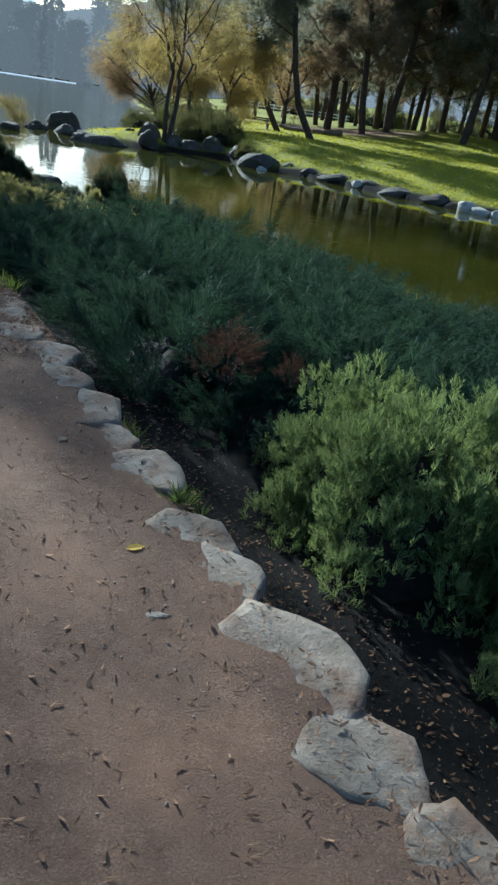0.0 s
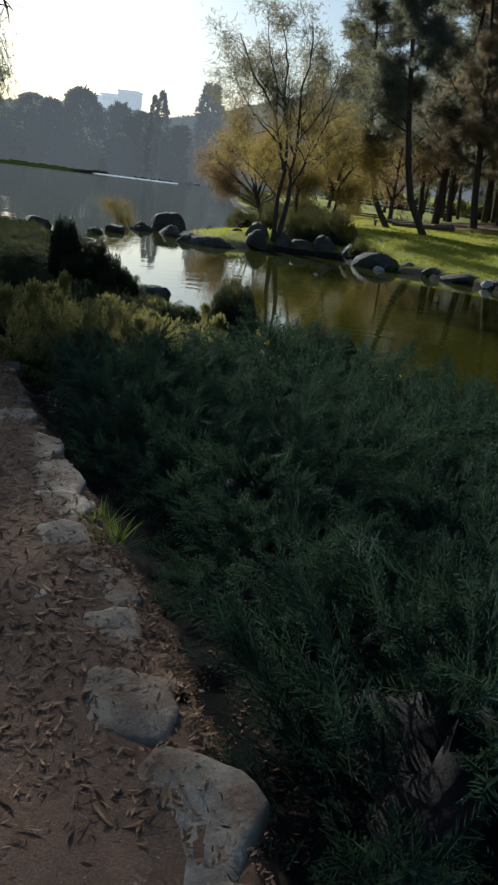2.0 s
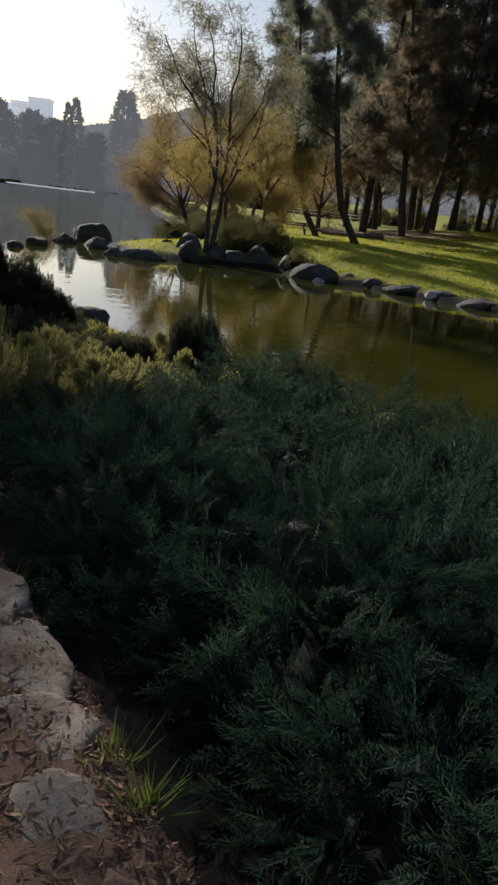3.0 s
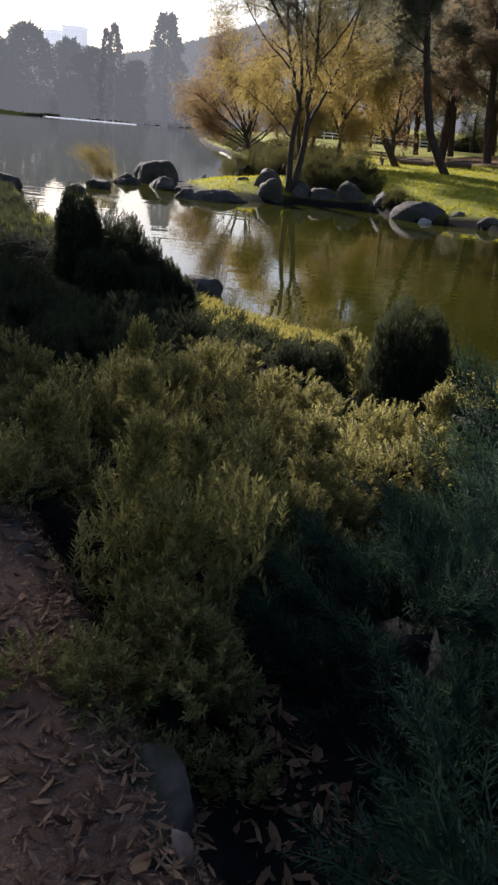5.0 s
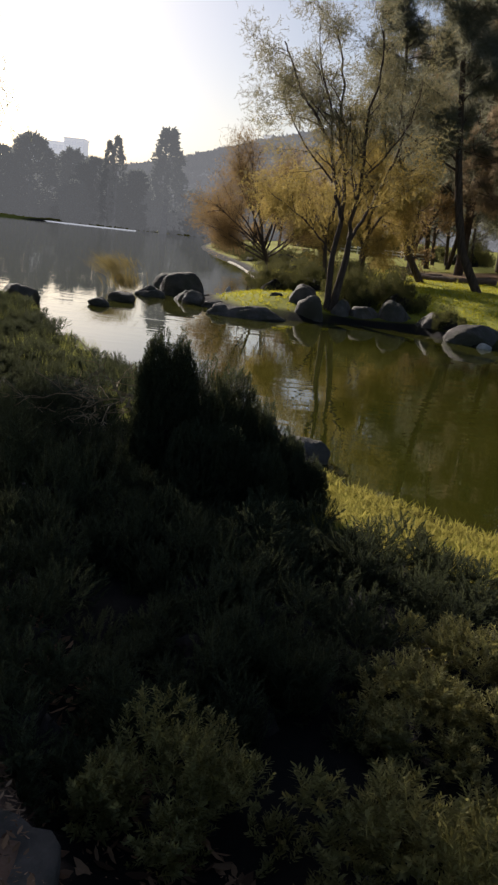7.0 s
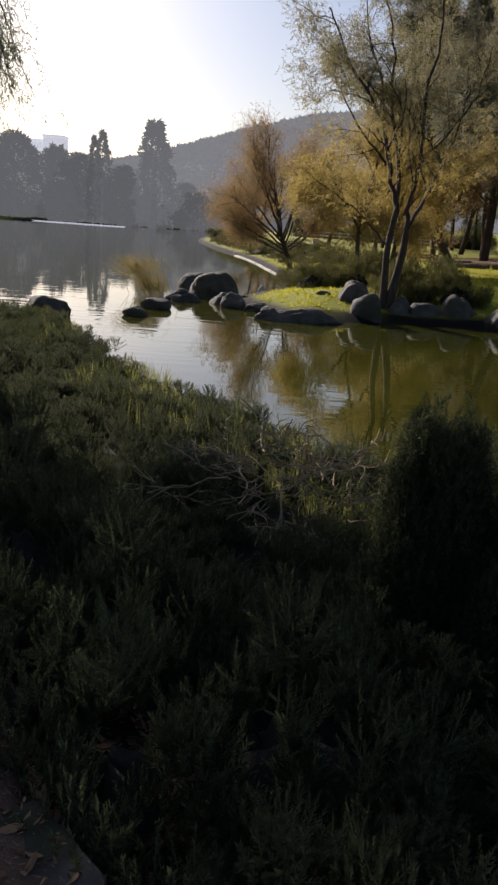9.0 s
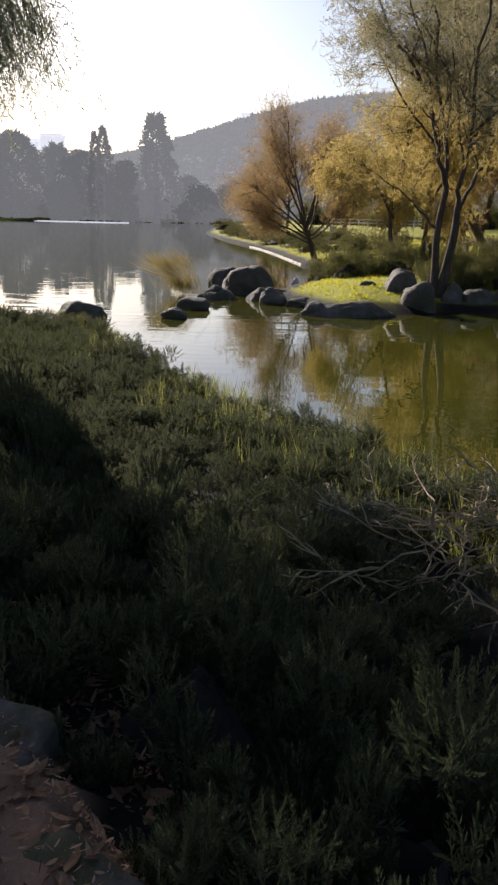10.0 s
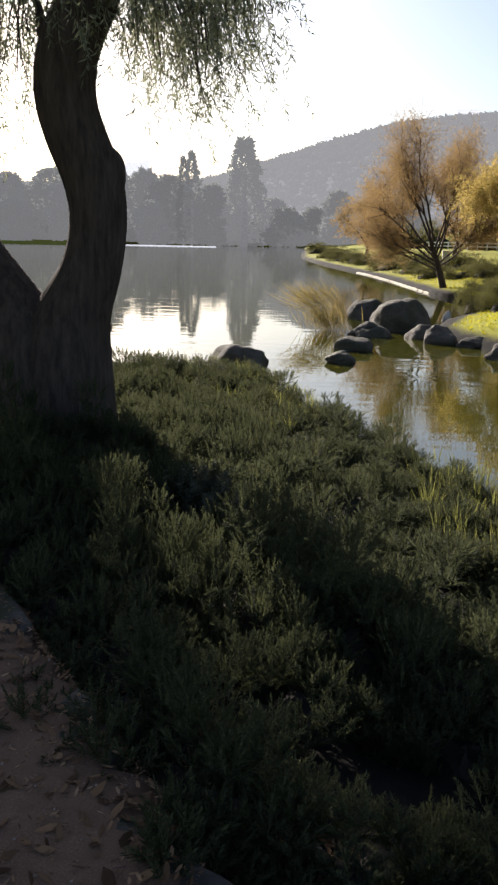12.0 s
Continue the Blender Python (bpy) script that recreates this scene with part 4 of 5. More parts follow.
# ---- rocks ----
def rock(name, seed, x, y, z0, size, material, label, group, flat=1.0, category="rock", parent=None):
    """A rounded boulder: a subdivided ball, pulled out of round and faceted by noise."""
    rng = np.random.default_rng(seed)
    bm = bmesh.new()
    bmesh.ops.create_icosphere(bm, subdivisions=4, radius=1.0)
    off = Vector(rng.uniform(-40, 40, 3))
    cuts = [Vector(c).normalized() for c in rng.normal(size=(9, 3))]
    for v in bm.verts:
        p = v.co.copy()
        for c in cuts:
            over = p.dot(c) - 0.72
            if over > 0:
                p -= c * over * 0.8
        k = 1 + 0.20 * noise.noise(p * 1.2 + off) + 0.07 * noise.noise(p * 3.5 + off) + 0.025 * noise.noise(p * 9 + off)
        p = p * k
        p.z = max(p.z * flat, -0.7)
        v.co = Vector((p.x * size[0] / 2, p.y * size[1] / 2, p.z * size[2]))
    me = bpy.data.meshes.new(name)
    bm.to_mesh(me)
    bm.free()
    me.polygons.foreach_set("use_smooth", np.ones(len(me.polygons), dtype=bool))
    me.materials.append(material)
    ob = new(name, me)
    ob.location, ob.rotation_euler = (x, y, z0), (0, 0, rng.uniform(-0.3, 0.3))
    return tagged(ob, label, category, group)


W0 = WATER_Z
ROCKS = [(-7.22, 34.4, 1.7, 1.3, 0.88), (-7.95, 33.2, 1.0, 0.7, 0.30), (-6.75, 32.9, 1.0, 0.7, 0.34), (-8.55, 29.2, 0.55, 0.4, 0.24), (-8.3, 30.8, 0.8, 0.55, 0.31), (-6.55, 32.2, 0.85, 0.8, 0.38), (-5.95, 31.8, 0.8, 0.6, 0.2), (-5.0, 30.25, 2.3, 0.8, 0.30),
         (-5.7, 30.3, 0.7, 0.5, 0.28), (-4.3, 32.9, 0.8, 0.7, 0.52), (-3.6, 32.5, 1.4, 1.2, 0.98), (-3.4, 31.2, 1.05, 0.9, 0.80), (-2.55, 31.8, 0.75, 0.7, 0.66), (-1.9, 31.9, 1.1, 0.8, 0.55), (-1.05, 31.9, 1.05, 0.9, 0.88),
         (-0.2, 31.2, 1.0, 0.8, 0.6), (0.65, 29.8, 1.65, 1.1, 0.52), (1.6, 29.7, 0.9, 0.7, 0.5), (2.4, 29.2, 1.2, 0.8, 0.48), (3.3, 28.5, 1.5, 0.9, 0.48), (4.2, 27.8, 1.4, 0.9, 0.42), (5.2, 26.9, 1.8, 0.9, 0.46), (6.2, 26.1, 1.4, 0.8, 0.45),
         (-10.15, 28.2, 1.1, 0.9, 0.46), (-4.0, 17.6, 0.7, 0.45, 0.26), (-7.9, 33.0, 0.9, 0.6, 0.24), (8.6, 25.0, 1.3, 0.8, 0.5), (-7.85, 36.6, 1.1, 0.9, 0.52)]
for k, (x, y, w, d, h) in enumerate(ROCKS):
    rock("boulder", 200 + k, x, y, W0 + 0.02, (w * 0.9, d * 0.9, h * (0.9 if x < 1 else 0.62)), BOULDER, "grey-brown weathered boulder at the lake's edge" if h > 0.45 else "low flat grey rock in shallow water", "rocks along the shore")
for k, (x, y, w, d, h) in enumerate([(0.72, 29.2, 0.36, 0.3, 0.11), (6.95, 25.2, 0.75, 0.6, 0.28), (7.3, 24.85, 0.7, 0.5, 0.22), (7.8, 24.6, 0.65, 0.5, 0.24), (3.9, 27.7, 0.5, 0.4, 0.3), (-5.9, 36.4, 0.25, 0.2, 0.28)]):
    rock("boulder", 300 + k, x, y, W0 + 0.02, (w, d, h), PALE_ROCK, "small pale rock at the lake's edge", "rocks along the shore")


# ---- shrubs ----
def shrub(name, seed, radius, tall, count, spray, leaf, label, style, group, sizes=(0.75, 1.25), heads=0, head=0.15, core=0.5, lumpy=1.0):
    """A dense low shrub: stems from one root, sprays of foliage through its dome, a near-black shell painted as the
    shade inside.
    """
    rng = np.random.default_rng(seed)
    root = tagged(new(name), label, "shrub", group)
    a = rng.uniform(0, 6.28, count)
    v = rng.uniform(0.0, 1.0, count)
    el = np.arcsin(v ** 0.8)
    lump = 1 + lumpy * (0.16 * np.sin(a * 3 + seed) + 0.12 * np.sin(a * 5 + el * 6 + seed * 2))
    if style == "arching":
        lump = lump + 0.14 * np.sin(a * 4 + el * 5 + seed) + 0.12 * np.sin(a * 7 - el * 9)
    depth = rng.uniform(0.45, 1.0, count) ** 0.45
    waist = np.cos(el) ** (1.0 if lumpy == 1.0 else 0.5)
    at = np.stack([np.cos(a) * waist * radius, np.sin(a) * waist * radius, np.sin(el) * tall], axis=1) * (lump * depth)[:, None]
    out = np.stack([np.cos(a), np.sin(a), np.zeros(count)], axis=1)
    if heads:
        k = rng.integers(0, heads, count)
        crown = at[:heads] * 0.9
    if heads and style == "arching":
        along = rng.uniform(0, 1, count)
        lead = out[:heads] * 0.95 + np.array([0.16, -0.1, 0.55]) + rng.normal(size=(heads, 3)) * 0.22
        lead /= np.linalg.norm(lead, axis=1, keepdims=True)
        aside = rng.normal(size=(count, 3))
        ax = lead[k] * 0.9 + aside * 0.32
        at = crown[k] * 0.72 + lead[k] * (along * head * 2.2)[:, None] + aside * ((1.0 - 0.75 * along) * head * 0.42)[:, None]
    elif heads:
        ball = rng.normal(size=(count, 3)) + np.array([0, 0, 0.35])
        ball /= np.linalg.norm(ball, axis=1, keepdims=True)
        wide = head * rng.uniform(0.65, 1.3, heads)
        at = crown[k] + ball * (wide[k] * rng.uniform(0.3, 1.0, count) ** 0.4)[:, None]
        ax = ball * 0.55 + np.array([0, 0, 0.75]) + rng.normal(size=(count, 3)) * 0.22
    elif style == "arching":
        ax = out * 0.9 + np.array([0.22, -0.1, 0.42]) + rng.normal(size=(count, 3)) * 0.3
        at[:, 2] += 0.03
    elif style == "tufted":
        ax = out * 0.6 * np.cos(el)[:, None] + np.array([0, 0, 0.65]) + rng.normal(size=(count, 3)) * 0.35
    else:
        ax = out * 0.4 * np.cos(el)[:, None] + np.array([0, 0, 0.9]) + rng.normal(size=(count, 3)) * 0.25
    size = rng.uniform(sizes[0], sizes[1], count)
    at -= ax / np.linalg.norm(ax, axis=1, keepdims=True) * (size * 0.1)[:, None]
    at[:, 2] = np.maximum(at[:, 2], -0.04)
    leaves = scatter(spray, frames_along(ax, rng), at, size)
    stems = []
    for k in range(10):
        b = rng.uniform(0, 6.28)
        stems.append(tube(*limb(rng, (0, 0, -0.1), (math.cos(b), math.sin(b), rng.uniform(0.3, 1.3)), radius * 0.6, 0.012, 5, 0.15), 4))
    # Solid near-black shell: hides the ground and stands in for shade between sprays.
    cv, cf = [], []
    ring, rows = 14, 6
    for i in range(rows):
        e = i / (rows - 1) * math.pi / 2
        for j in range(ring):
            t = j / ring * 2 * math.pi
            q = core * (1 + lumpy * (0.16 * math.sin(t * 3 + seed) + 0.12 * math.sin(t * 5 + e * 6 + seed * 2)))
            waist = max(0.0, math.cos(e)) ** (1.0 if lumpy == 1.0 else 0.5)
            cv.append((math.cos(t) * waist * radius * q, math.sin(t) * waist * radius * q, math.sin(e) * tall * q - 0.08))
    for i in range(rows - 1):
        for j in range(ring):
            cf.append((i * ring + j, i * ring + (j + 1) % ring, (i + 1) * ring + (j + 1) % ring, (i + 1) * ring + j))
    part_of("stems_and_shade_core", quads("stems_and_shade_core", *join(stems + [(np.array(cv), np.array(cf))]), TWIG_AND_CORE, True), root)["kind"] = "stuff"
    part_of("foliage", quads("foliage", *leaves, leaf), root)
    return root


rt = np.random.default_rng(8)
SPRAY, SPRAY_TIGHT = conifer_spray(rt, 0.2, 13, 0.062, 0.0055), conifer_spray(rt, 0.07, 10, 0.034, 0.0048)
SPRIG, SPRIG_FINE, SPRIG_SILVER = leafy_stem(rt, 0.13, 7, 0.034, 0.011), leafy_stem(rt, 0.16, 9, 0.02, 0.006), leafy_stem(rt, 0.16, 6, 0.045, 0.013, 0.4)
SPRIG_SPIKE = leafy_stem(np.random.default_rng(81), 0.14, 9, 0.019, 0.0065, 1.1)
SPRAY_PLAIN, SPRIG_PLAIN = conifer_spray(rt, 0.22, 6, 0.085, 0.009), leafy_stem(rt, 0.13, 5, 0.03, 0.009)

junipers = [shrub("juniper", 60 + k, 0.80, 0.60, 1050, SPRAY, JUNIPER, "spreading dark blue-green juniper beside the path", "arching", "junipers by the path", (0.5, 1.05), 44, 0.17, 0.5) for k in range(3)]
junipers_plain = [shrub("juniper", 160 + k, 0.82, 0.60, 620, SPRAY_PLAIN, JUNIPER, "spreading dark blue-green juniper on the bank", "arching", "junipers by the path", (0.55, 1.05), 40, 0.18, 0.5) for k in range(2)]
light = shrub("light_juniper", 65, 0.78, 0.66, 7600, SPRAY_TIGHT, JUNIPER_LIGHT, "rounded fresh green juniper with dense tufted sprays", "tufted", "junipers by the path", (0.55, 0.95), 190, 0.13, 0.66)
withered = shrub("withered_juniper", 66, 0.30, 0.30, 120, SPRAY, JUNIPER_BROWN, "withered reddish-brown juniper branches among green ones", "arching", "junipers by the path", (0.6, 1.0), core=0.12)
sages = [shrub("sage_bush", 70 + k, 0.42, 0.56, 820, SPRIG, SAGE, "olive-green leafy bush with upright sprigs", "upright", "sage bushes by the path", (0.5, 1.0), 24, 0.115, 0.42) for k in range(3)]
rosemaries_plain = [shrub("rosemary_bush", 180 + k, 0.5, 0.46, 640, SPRIG_SPIKE, ROSEMARY, "dark green rosemary bush with upright stems", "upright", "rosemary on the bank", (0.6, 1.3), 20, 0.13, 0.45) for k in range(2)]
rosemaries = [shrub("rosemary_bush", 80 + k, 0.5, 0.46, 950, SPRIG_SPIKE, ROSEMARY, "dark green rosemary bush with fine upright stems", "upright", "rosemary on the bank", (0.55, 1.2), 24, 0.11, 0.45) for k in range(3)]
silver = shrub("silver_bush", 88, 0.42, 0.4, 320, SPRIG_SILVER, SILVER, "grey-green bush with silvery leaves", "upright", "rosemary on the bank", (0.7, 1.1))


def stand(ob, used, x, y, turn, sx, sz, sink=0.05):
    m = Matrix.Translation((x, y, height(x, y) - sink)) @ Matrix.Rotation(turn, 4, "Z") @ Matrix.Diagonal((sx, sx, sz, 1))
    if ob.name in used:
        return copy_thing(ob, m)
    used.add(ob.name)
    ob.matrix_basis = m
    return ob


used = set()
stand(light, used, 0.86, 3.42, 0.4, 1.06, 1.28)
stand(light, used, 1.45, 2.55, 2.0, 0.8, 0.85)
stand(light, used, 1.9, 3.4, 4.0, 0.8, 0.8)
stand(withered, used, -0.02, 4.3, 0.0, 0.62, 0.8, -0.36)
stand(withered, used, 0.33, 4.4, 2.0, 0.42, 0.6, -0.36)


def plant_bank():
    """Junipers first along the path, then sage, then rosemary down to the willow."""
    rng = np.random.default_rng(19)
    placed = []
    tries = np.stack([rng.uniform(-11.5, 7.5, 9000), rng.uniform(1.0, 28.5, 9000)], axis=1)
    de, side, along = line_distance(tries[:, 0], tries[:, 1], EDGE)
    ds, _, _ = line_distance(tries[:, 0], tries[:, 1], LAKE)
    wet = in_lake(tries[:, 0], tries[:, 1])
    for (x, y), d, s, run, sh, w in zip(tries, de, side, along, ds, wet):
        if w or s < 0 or y > 27:
            continue
        conifers = run < 14.5 + 0.75 * d
        if conifers:
            r, lo, hi = 0.60, (0.72 if run < 10.2 else 0.66), 5.2
        else:
            r, lo, hi = (0.50 if run < 18.6 else 0.37), (0.06 if run < 22.5 else 0.14), 9.0
        if d < lo or d > hi or sh < (0.5 if conifers else 0.3):
            continue
        if abs(x + 1.9) < 2.3 and sh < 1.6:
            continue
        if math.hypot(x + 5.95, y - 17.2) < 0.55 or math.hypot(x + 5.5, y - 17.9) < 0.5:
            continue
        if math.hypot(x + 5.12, y - 15.75) < 0.36 or math.hypot(x + 4.5, y - 15.8) < 0.55 or math.hypot(x + 2.0, y - 13.0) < 0.45:
            continue
        if math.hypot(x + 11.3, y - 23) < 0.8:
            continue
        if math.hypot(x - 0.98, y - 3.35) < 0.95 or math.hypot(x - 1.45, y - 2.55) < 0.8 or math.hypot(x - 1.9, y - 3.4) < 0.8:
            continue
        if any((x - a) ** 2 + (y - b) ** 2 < (r if q < 0.5 or r > 0.5 and q > 0.5 else 0.5) ** 2 for a, b, q in placed):
            continue
        placed.append((x, y, r))
        turn = rng.uniform(0, 6.28)
        if conifers:
            k = rng.uniform(0.85, 1.1)
            stand(junipers[len(placed) % 3] if d < 2.3 else junipers_plain[len(placed) % 2], used, x, y, turn, k, k * rng.uniform(0.9, 1.15) * (1.0 if sh > 1.5 else 0.75))
        elif run < 18.6 and d < 2.7 or run < 21 and rng.uniform() < 0.12:
            k = rng.uniform(0.8, 1.15)
            stand(sages[len(placed) % 3], used, x, y, turn, k, k * rng.uniform(0.85, 1.3) * (0.72 if d < 0.4 else (0.78 if d > 1.7 else 1.0)))
        elif rng.uniform() < 0.03 and d > 1.5:
            stand(silver, used, x, y, turn, 1.0, rng.uniform(0.9, 1.1))
        else:
            k = rng.uniform(0.85, 1.2)
            stand(rosemaries[len(placed) % 3] if d < 1.6 else rosemaries_plain[len(placed) % 2], used, x, y, turn, k, k * rng.uniform(0.8, 1.1) * (1.0 if y > 21.3 and x < -9.2 else (0.72 if sh < 1.4 else (0.85 if sh < 2.4 else 1.0))))
    return len(placed)


plant_bank()
# clipped rosemary domes near the water
ball = shrub("clipped_rosemary", 84, 0.35, 1.12, 3600, SPRIG, ROSEMARY, "dark rosemary clipped into an upright ball", "tufted", "clipped rosemary near the water", (0.6, 1.0), core=0.72, lumpy=0.3)
dome = shrub("clipped_rosemary", 85, 0.54, 1.14, 4200, SPRIG, ROSEMARY, "dark rounded rosemary dome on the bank", "upright", "clipped rosemary near the water", (0.6, 1.0), core=0.72, lumpy=0.3)
stand(ball, used, -5.12, 15.75, 0.3, 0.74, 1.08)
for x, y, k, kz in [(-4.78, 15.95, 0.76, 0.90), (-4.5, 16.05, 0.74, 0.78), (-4.25, 15.95, 0.7, 0.62), (-4.05, 15.75, 0.55, 0.48), (-4.75, 15.4, 0.8, 0.66), (-4.4, 15.5, 0.7, 0.55), (-2.0, 13.0, 0.78, 0.92), (-2.7, 13.1, 0.8, 0.5), (-0.75, 12.3, 0.9, 0.66)]:
    stand(dome, used, x, y, x * 3, k, kz)
# evergreen shrubs behind the rocks of the far point
hedge = shrub("evergreen_shrub", 91, 0.95, 0.75, 3200, SPRIG_PLAIN, EVERGREEN, "olive-green rounded shrub behind the lake rocks", "tufted", "shrubs on the point", (0.65, 1.1), 30, 0.26, 0.55)
for k, (x, y, sx, sz) in enumerate([(-4.3, 36.6, 1.0, 0.85), (-3.2, 36.2, 1.1, 0.9), (-2.0, 36.6, 1.1, 0.95), (-0.9, 35.6, 1.0, 0.9), (-1.9, 33.4, 0.9, 1.0), (-0.9, 33.2, 0.9, 0.95), (-4.6, 38.2, 1.0, 0.8), (-2.5, 33.6, 0.7, 0.9),
                                    (-3.2, 50.5, 1.2, 0.8), (-4.9, 57, 1.2, 0.7), (-5.6, 66, 1.4, 1.0), (-4.4, 52.6, 1.2, 0.7), (-5.9, 61.5, 1.3, 0.8), (-4.0, 63, 1.5, 0.9), (-2.4, 56, 1.4, 0.9), (-8.2, 77, 1.5, 1.0), (-0.8, 51, 1.3, 0.8), (-3.4, 44.3, 0.9, 0.6), (-6.6, 69, 1.4, 0.9), (-1.6, 46, 1.2, 0.8), (-7.2, 72, 1.5, 1.0), (-2.6, 49.5, 1.2, 0.9), (-3.0, 57, 1.2, 0.9), (-9.0, 84, 1.6, 1.2), (-10.5, 100, 2.0, 1.3), (0.2, 30.9, 0.55, 0.7), (10.6, 26.6, 0.9, 1.3)]):
    stand(hedge, used, x, y, k * 1.3, sx, sz * (1.2 if k < 8 else 1.0))


for k in range(15):
    x, y = -1.0 + 3.4 * k, 108 + 5 * math.sin(k * 2.3) - 0.7 * k
    stand(hedge, used, x, y, k * 0.7, 2.6 + 0.5 * math.sin(k * 1.7), 3.2 + 0.9 * math.sin(k * 2.9))


# ---- reeds, grass and litter ----
def reed_clump():
    rng = np.random.default_rng(6)
    root = tagged(new("reed_clump"), "yellow-brown reeds leaning over the water", "reeds")
    root.location = (-8.75, 33.9, WATER_Z - 0.05)
    n = 300
    out = []
    for _ in range(n):
        b = np.array([rng.normal(0, 0.22), rng.normal(0, 0.25), 0.0])
        d = np.array([rng.normal(-0.42, 0.30), rng.normal(0, 0.25), 1.0])
        d /= np.linalg.norm(d)
        ln = rng.uniform(0.6, 1.0) ** 0.7 * 1.5
        s = np.cross(d, rng.normal(size=3))
        s /= np.linalg.norm(s)
        m, tip = b + d * ln * 0.6, b + d * ln + np.array([-0.22 * ln, rng.normal(0, 0.05), -0.12 * ln])
        out += [blade(b, m, 0.012, s), blade(m - d * 0.1, tip, 0.012, s)]
        if rng.uniform() < 0.4:
            out.append(blade(m, m + np.array([rng.normal(-0.2, 0.15), rng.normal(0, 0.1), rng.uniform(0.0, 0.25)]), 0.016, s))
    part_of("foliage", quads("foliage", *join(out), REED), root)


reed_clump()


def grow_grass(name, seed, count, pick, template, sizes, material, label):
    """Tufts on the ground wherever pick() allows."""
    rng = np.random.default_rng(seed)
    x, y, ok = pick(rng, count)
    x, y = x[ok], y[ok]
    z = land(x, y)[0]
    n = len(x)
    ax = np.stack([rng.normal(0, 0.15, n), rng.normal(0, 0.15, n), np.ones(n)], axis=1)
    tagged(new(name, quads(name, *scatter(template, frames_along(ax, rng), np.stack([x, y, z - 0.005], axis=1), rng.uniform(*sizes, n)), material)), label, "grass", kind="stuff")


def on_bank(rng, n):
    x, y = rng.uniform(-4.6, 0.8, n), rng.uniform(12.5, 18.5, n)
    ds, _, _ = line_distance(x, y, LAKE)
    return x, y, ~in_lake(x, y) & (ds < 1.3 + rng.normal(0, 0.2, n)) & (ds > 0.02)


def on_shoreline(rng, n):
    x, y = rng.uniform(-11, 6, n), rng.uniform(7.5, 28.5, n)
    ds, _, _ = line_distance(x, y, LAKE)
    return x, y, ~in_lake(x, y) & (ds < np.where(x < -4.5, 1.5, 0.9)) & (waves(x, y, 0.9, 60) > -0.12) & ((x < -4.7) | (x > 1.5))


def on_lawn(rng, n):
    x, y = rng.uniform(-8.4, 17, n), 24 + 32 * rng.uniform(0, 1, n) ** 1.4
    z, g, lawn, br = land(x, y)
    return x, y, (lawn > 0.5) & (br < 0.5) & ((y > 29) | (x > 2))


grow_grass("bank_grass", 1, 14000, on_bank, grass_tuft(rt, 8, 0.12, 0.007, 0.5), (0.6, 1.3), GRASS, "yellowed short grass on the sunlit bank")
grow_grass("shore_grass", 2, 26000, on_shoreline, grass_tuft(rt, 11, 0.26, 0.005, 0.4), (0.4, 1.2), SHORE_GRASS, "tall yellow-green grass along the water")
grow_grass("lawn_grass", 3, 26000, on_lawn, grass_tuft(rt, 7, 0.075, 0.012, 0.55), (0.7, 1.3), LAWN_GRASS, "sunlit short lawn grass")


def litter(name, seed, count, pick, length, width, material, label):
    """Flat fallen leaves and chips lying at all angles."""
    rng = np.random.default_rng(seed)
    x, y, ok = pick(rng, count)
    x, y = x[ok], y[ok]
    n = len(x)
    z = land(x, y)[0] + 0.005
    if name == "path_litter":
        de = line_distance(x, y, EDGE)[0]
        z = z + 0.016 * (de < 0.22)
    v = np.array([(-0.5, 0, 0.05), (-0.22, -0.42, 0.0), (0.2, -0.46, 0.02), (0.5, 0, 0.08), (0.14, 0.42, 0.03), (-0.26, 0.38, 0.0)]) * np.array([length, width, length])
    turns = frames_along(np.stack([rng.normal(0, 0.3, n), rng.normal(0, 0.3, n), np.ones(n)], axis=1), rng)
    turns[:, :, 1] *= rng.uniform(0.3, 1.1, n)[:, None]
    tagged(new(name, quads(name, *scatter((v, np.array([[0, 1, 2, 5], [5, 2, 3, 4]])), turns, np.stack([x, y, z], axis=1), 0.3 + 1.9 * rng.uniform(0, 1, n) ** 2.2), material)), label, "litter", kind="stuff")


def beside_edge(lo, hi, bias, start=0.5, stop=27):
    def pick(rng, n):
        t = rng.uniform(start, stop, n)
        run = np.concatenate([[0], np.cumsum(np.hypot(*np.diff(EDGE, axis=0).T))])
        ex, ey = np.interp(t, run, EDGE[:, 0]), np.interp(t, run, EDGE[:, 1])
        dx, dy = np.interp(t + 0.1, run, EDGE[:, 0]) - ex, np.interp(t + 0.1, run, EDGE[:, 1]) - ey
        ln = np.hypot(dx, dy)
        off = lo + (hi - lo) * rng.uniform(0, 1, n) ** bias
        x, y = ex + dy / ln * off, ey - dx / ln * off
        return x, y, np.ones(n, bool)
    return pick


litter("leaf_litter", 11, 15000, beside_edge(0.02, 0.6, 2.0, 0.5, 11.0), 0.014, 0.008, DEAD_LEAF, "brown fallen leaves on the planting soil")
litter("path_litter", 12, 36000, beside_edge(0.05, -1.3, 2.1), 0.016, 0.0055, CHIPS, "dry leaf bits and chips strewn along the path edge")
litter("path_twigs", 13, 900, beside_edge(0.1, -2.6, 0.9), 0.03, 0.003, TWIG_AND_CORE, "dark twigs and bits strewn over the grit path")


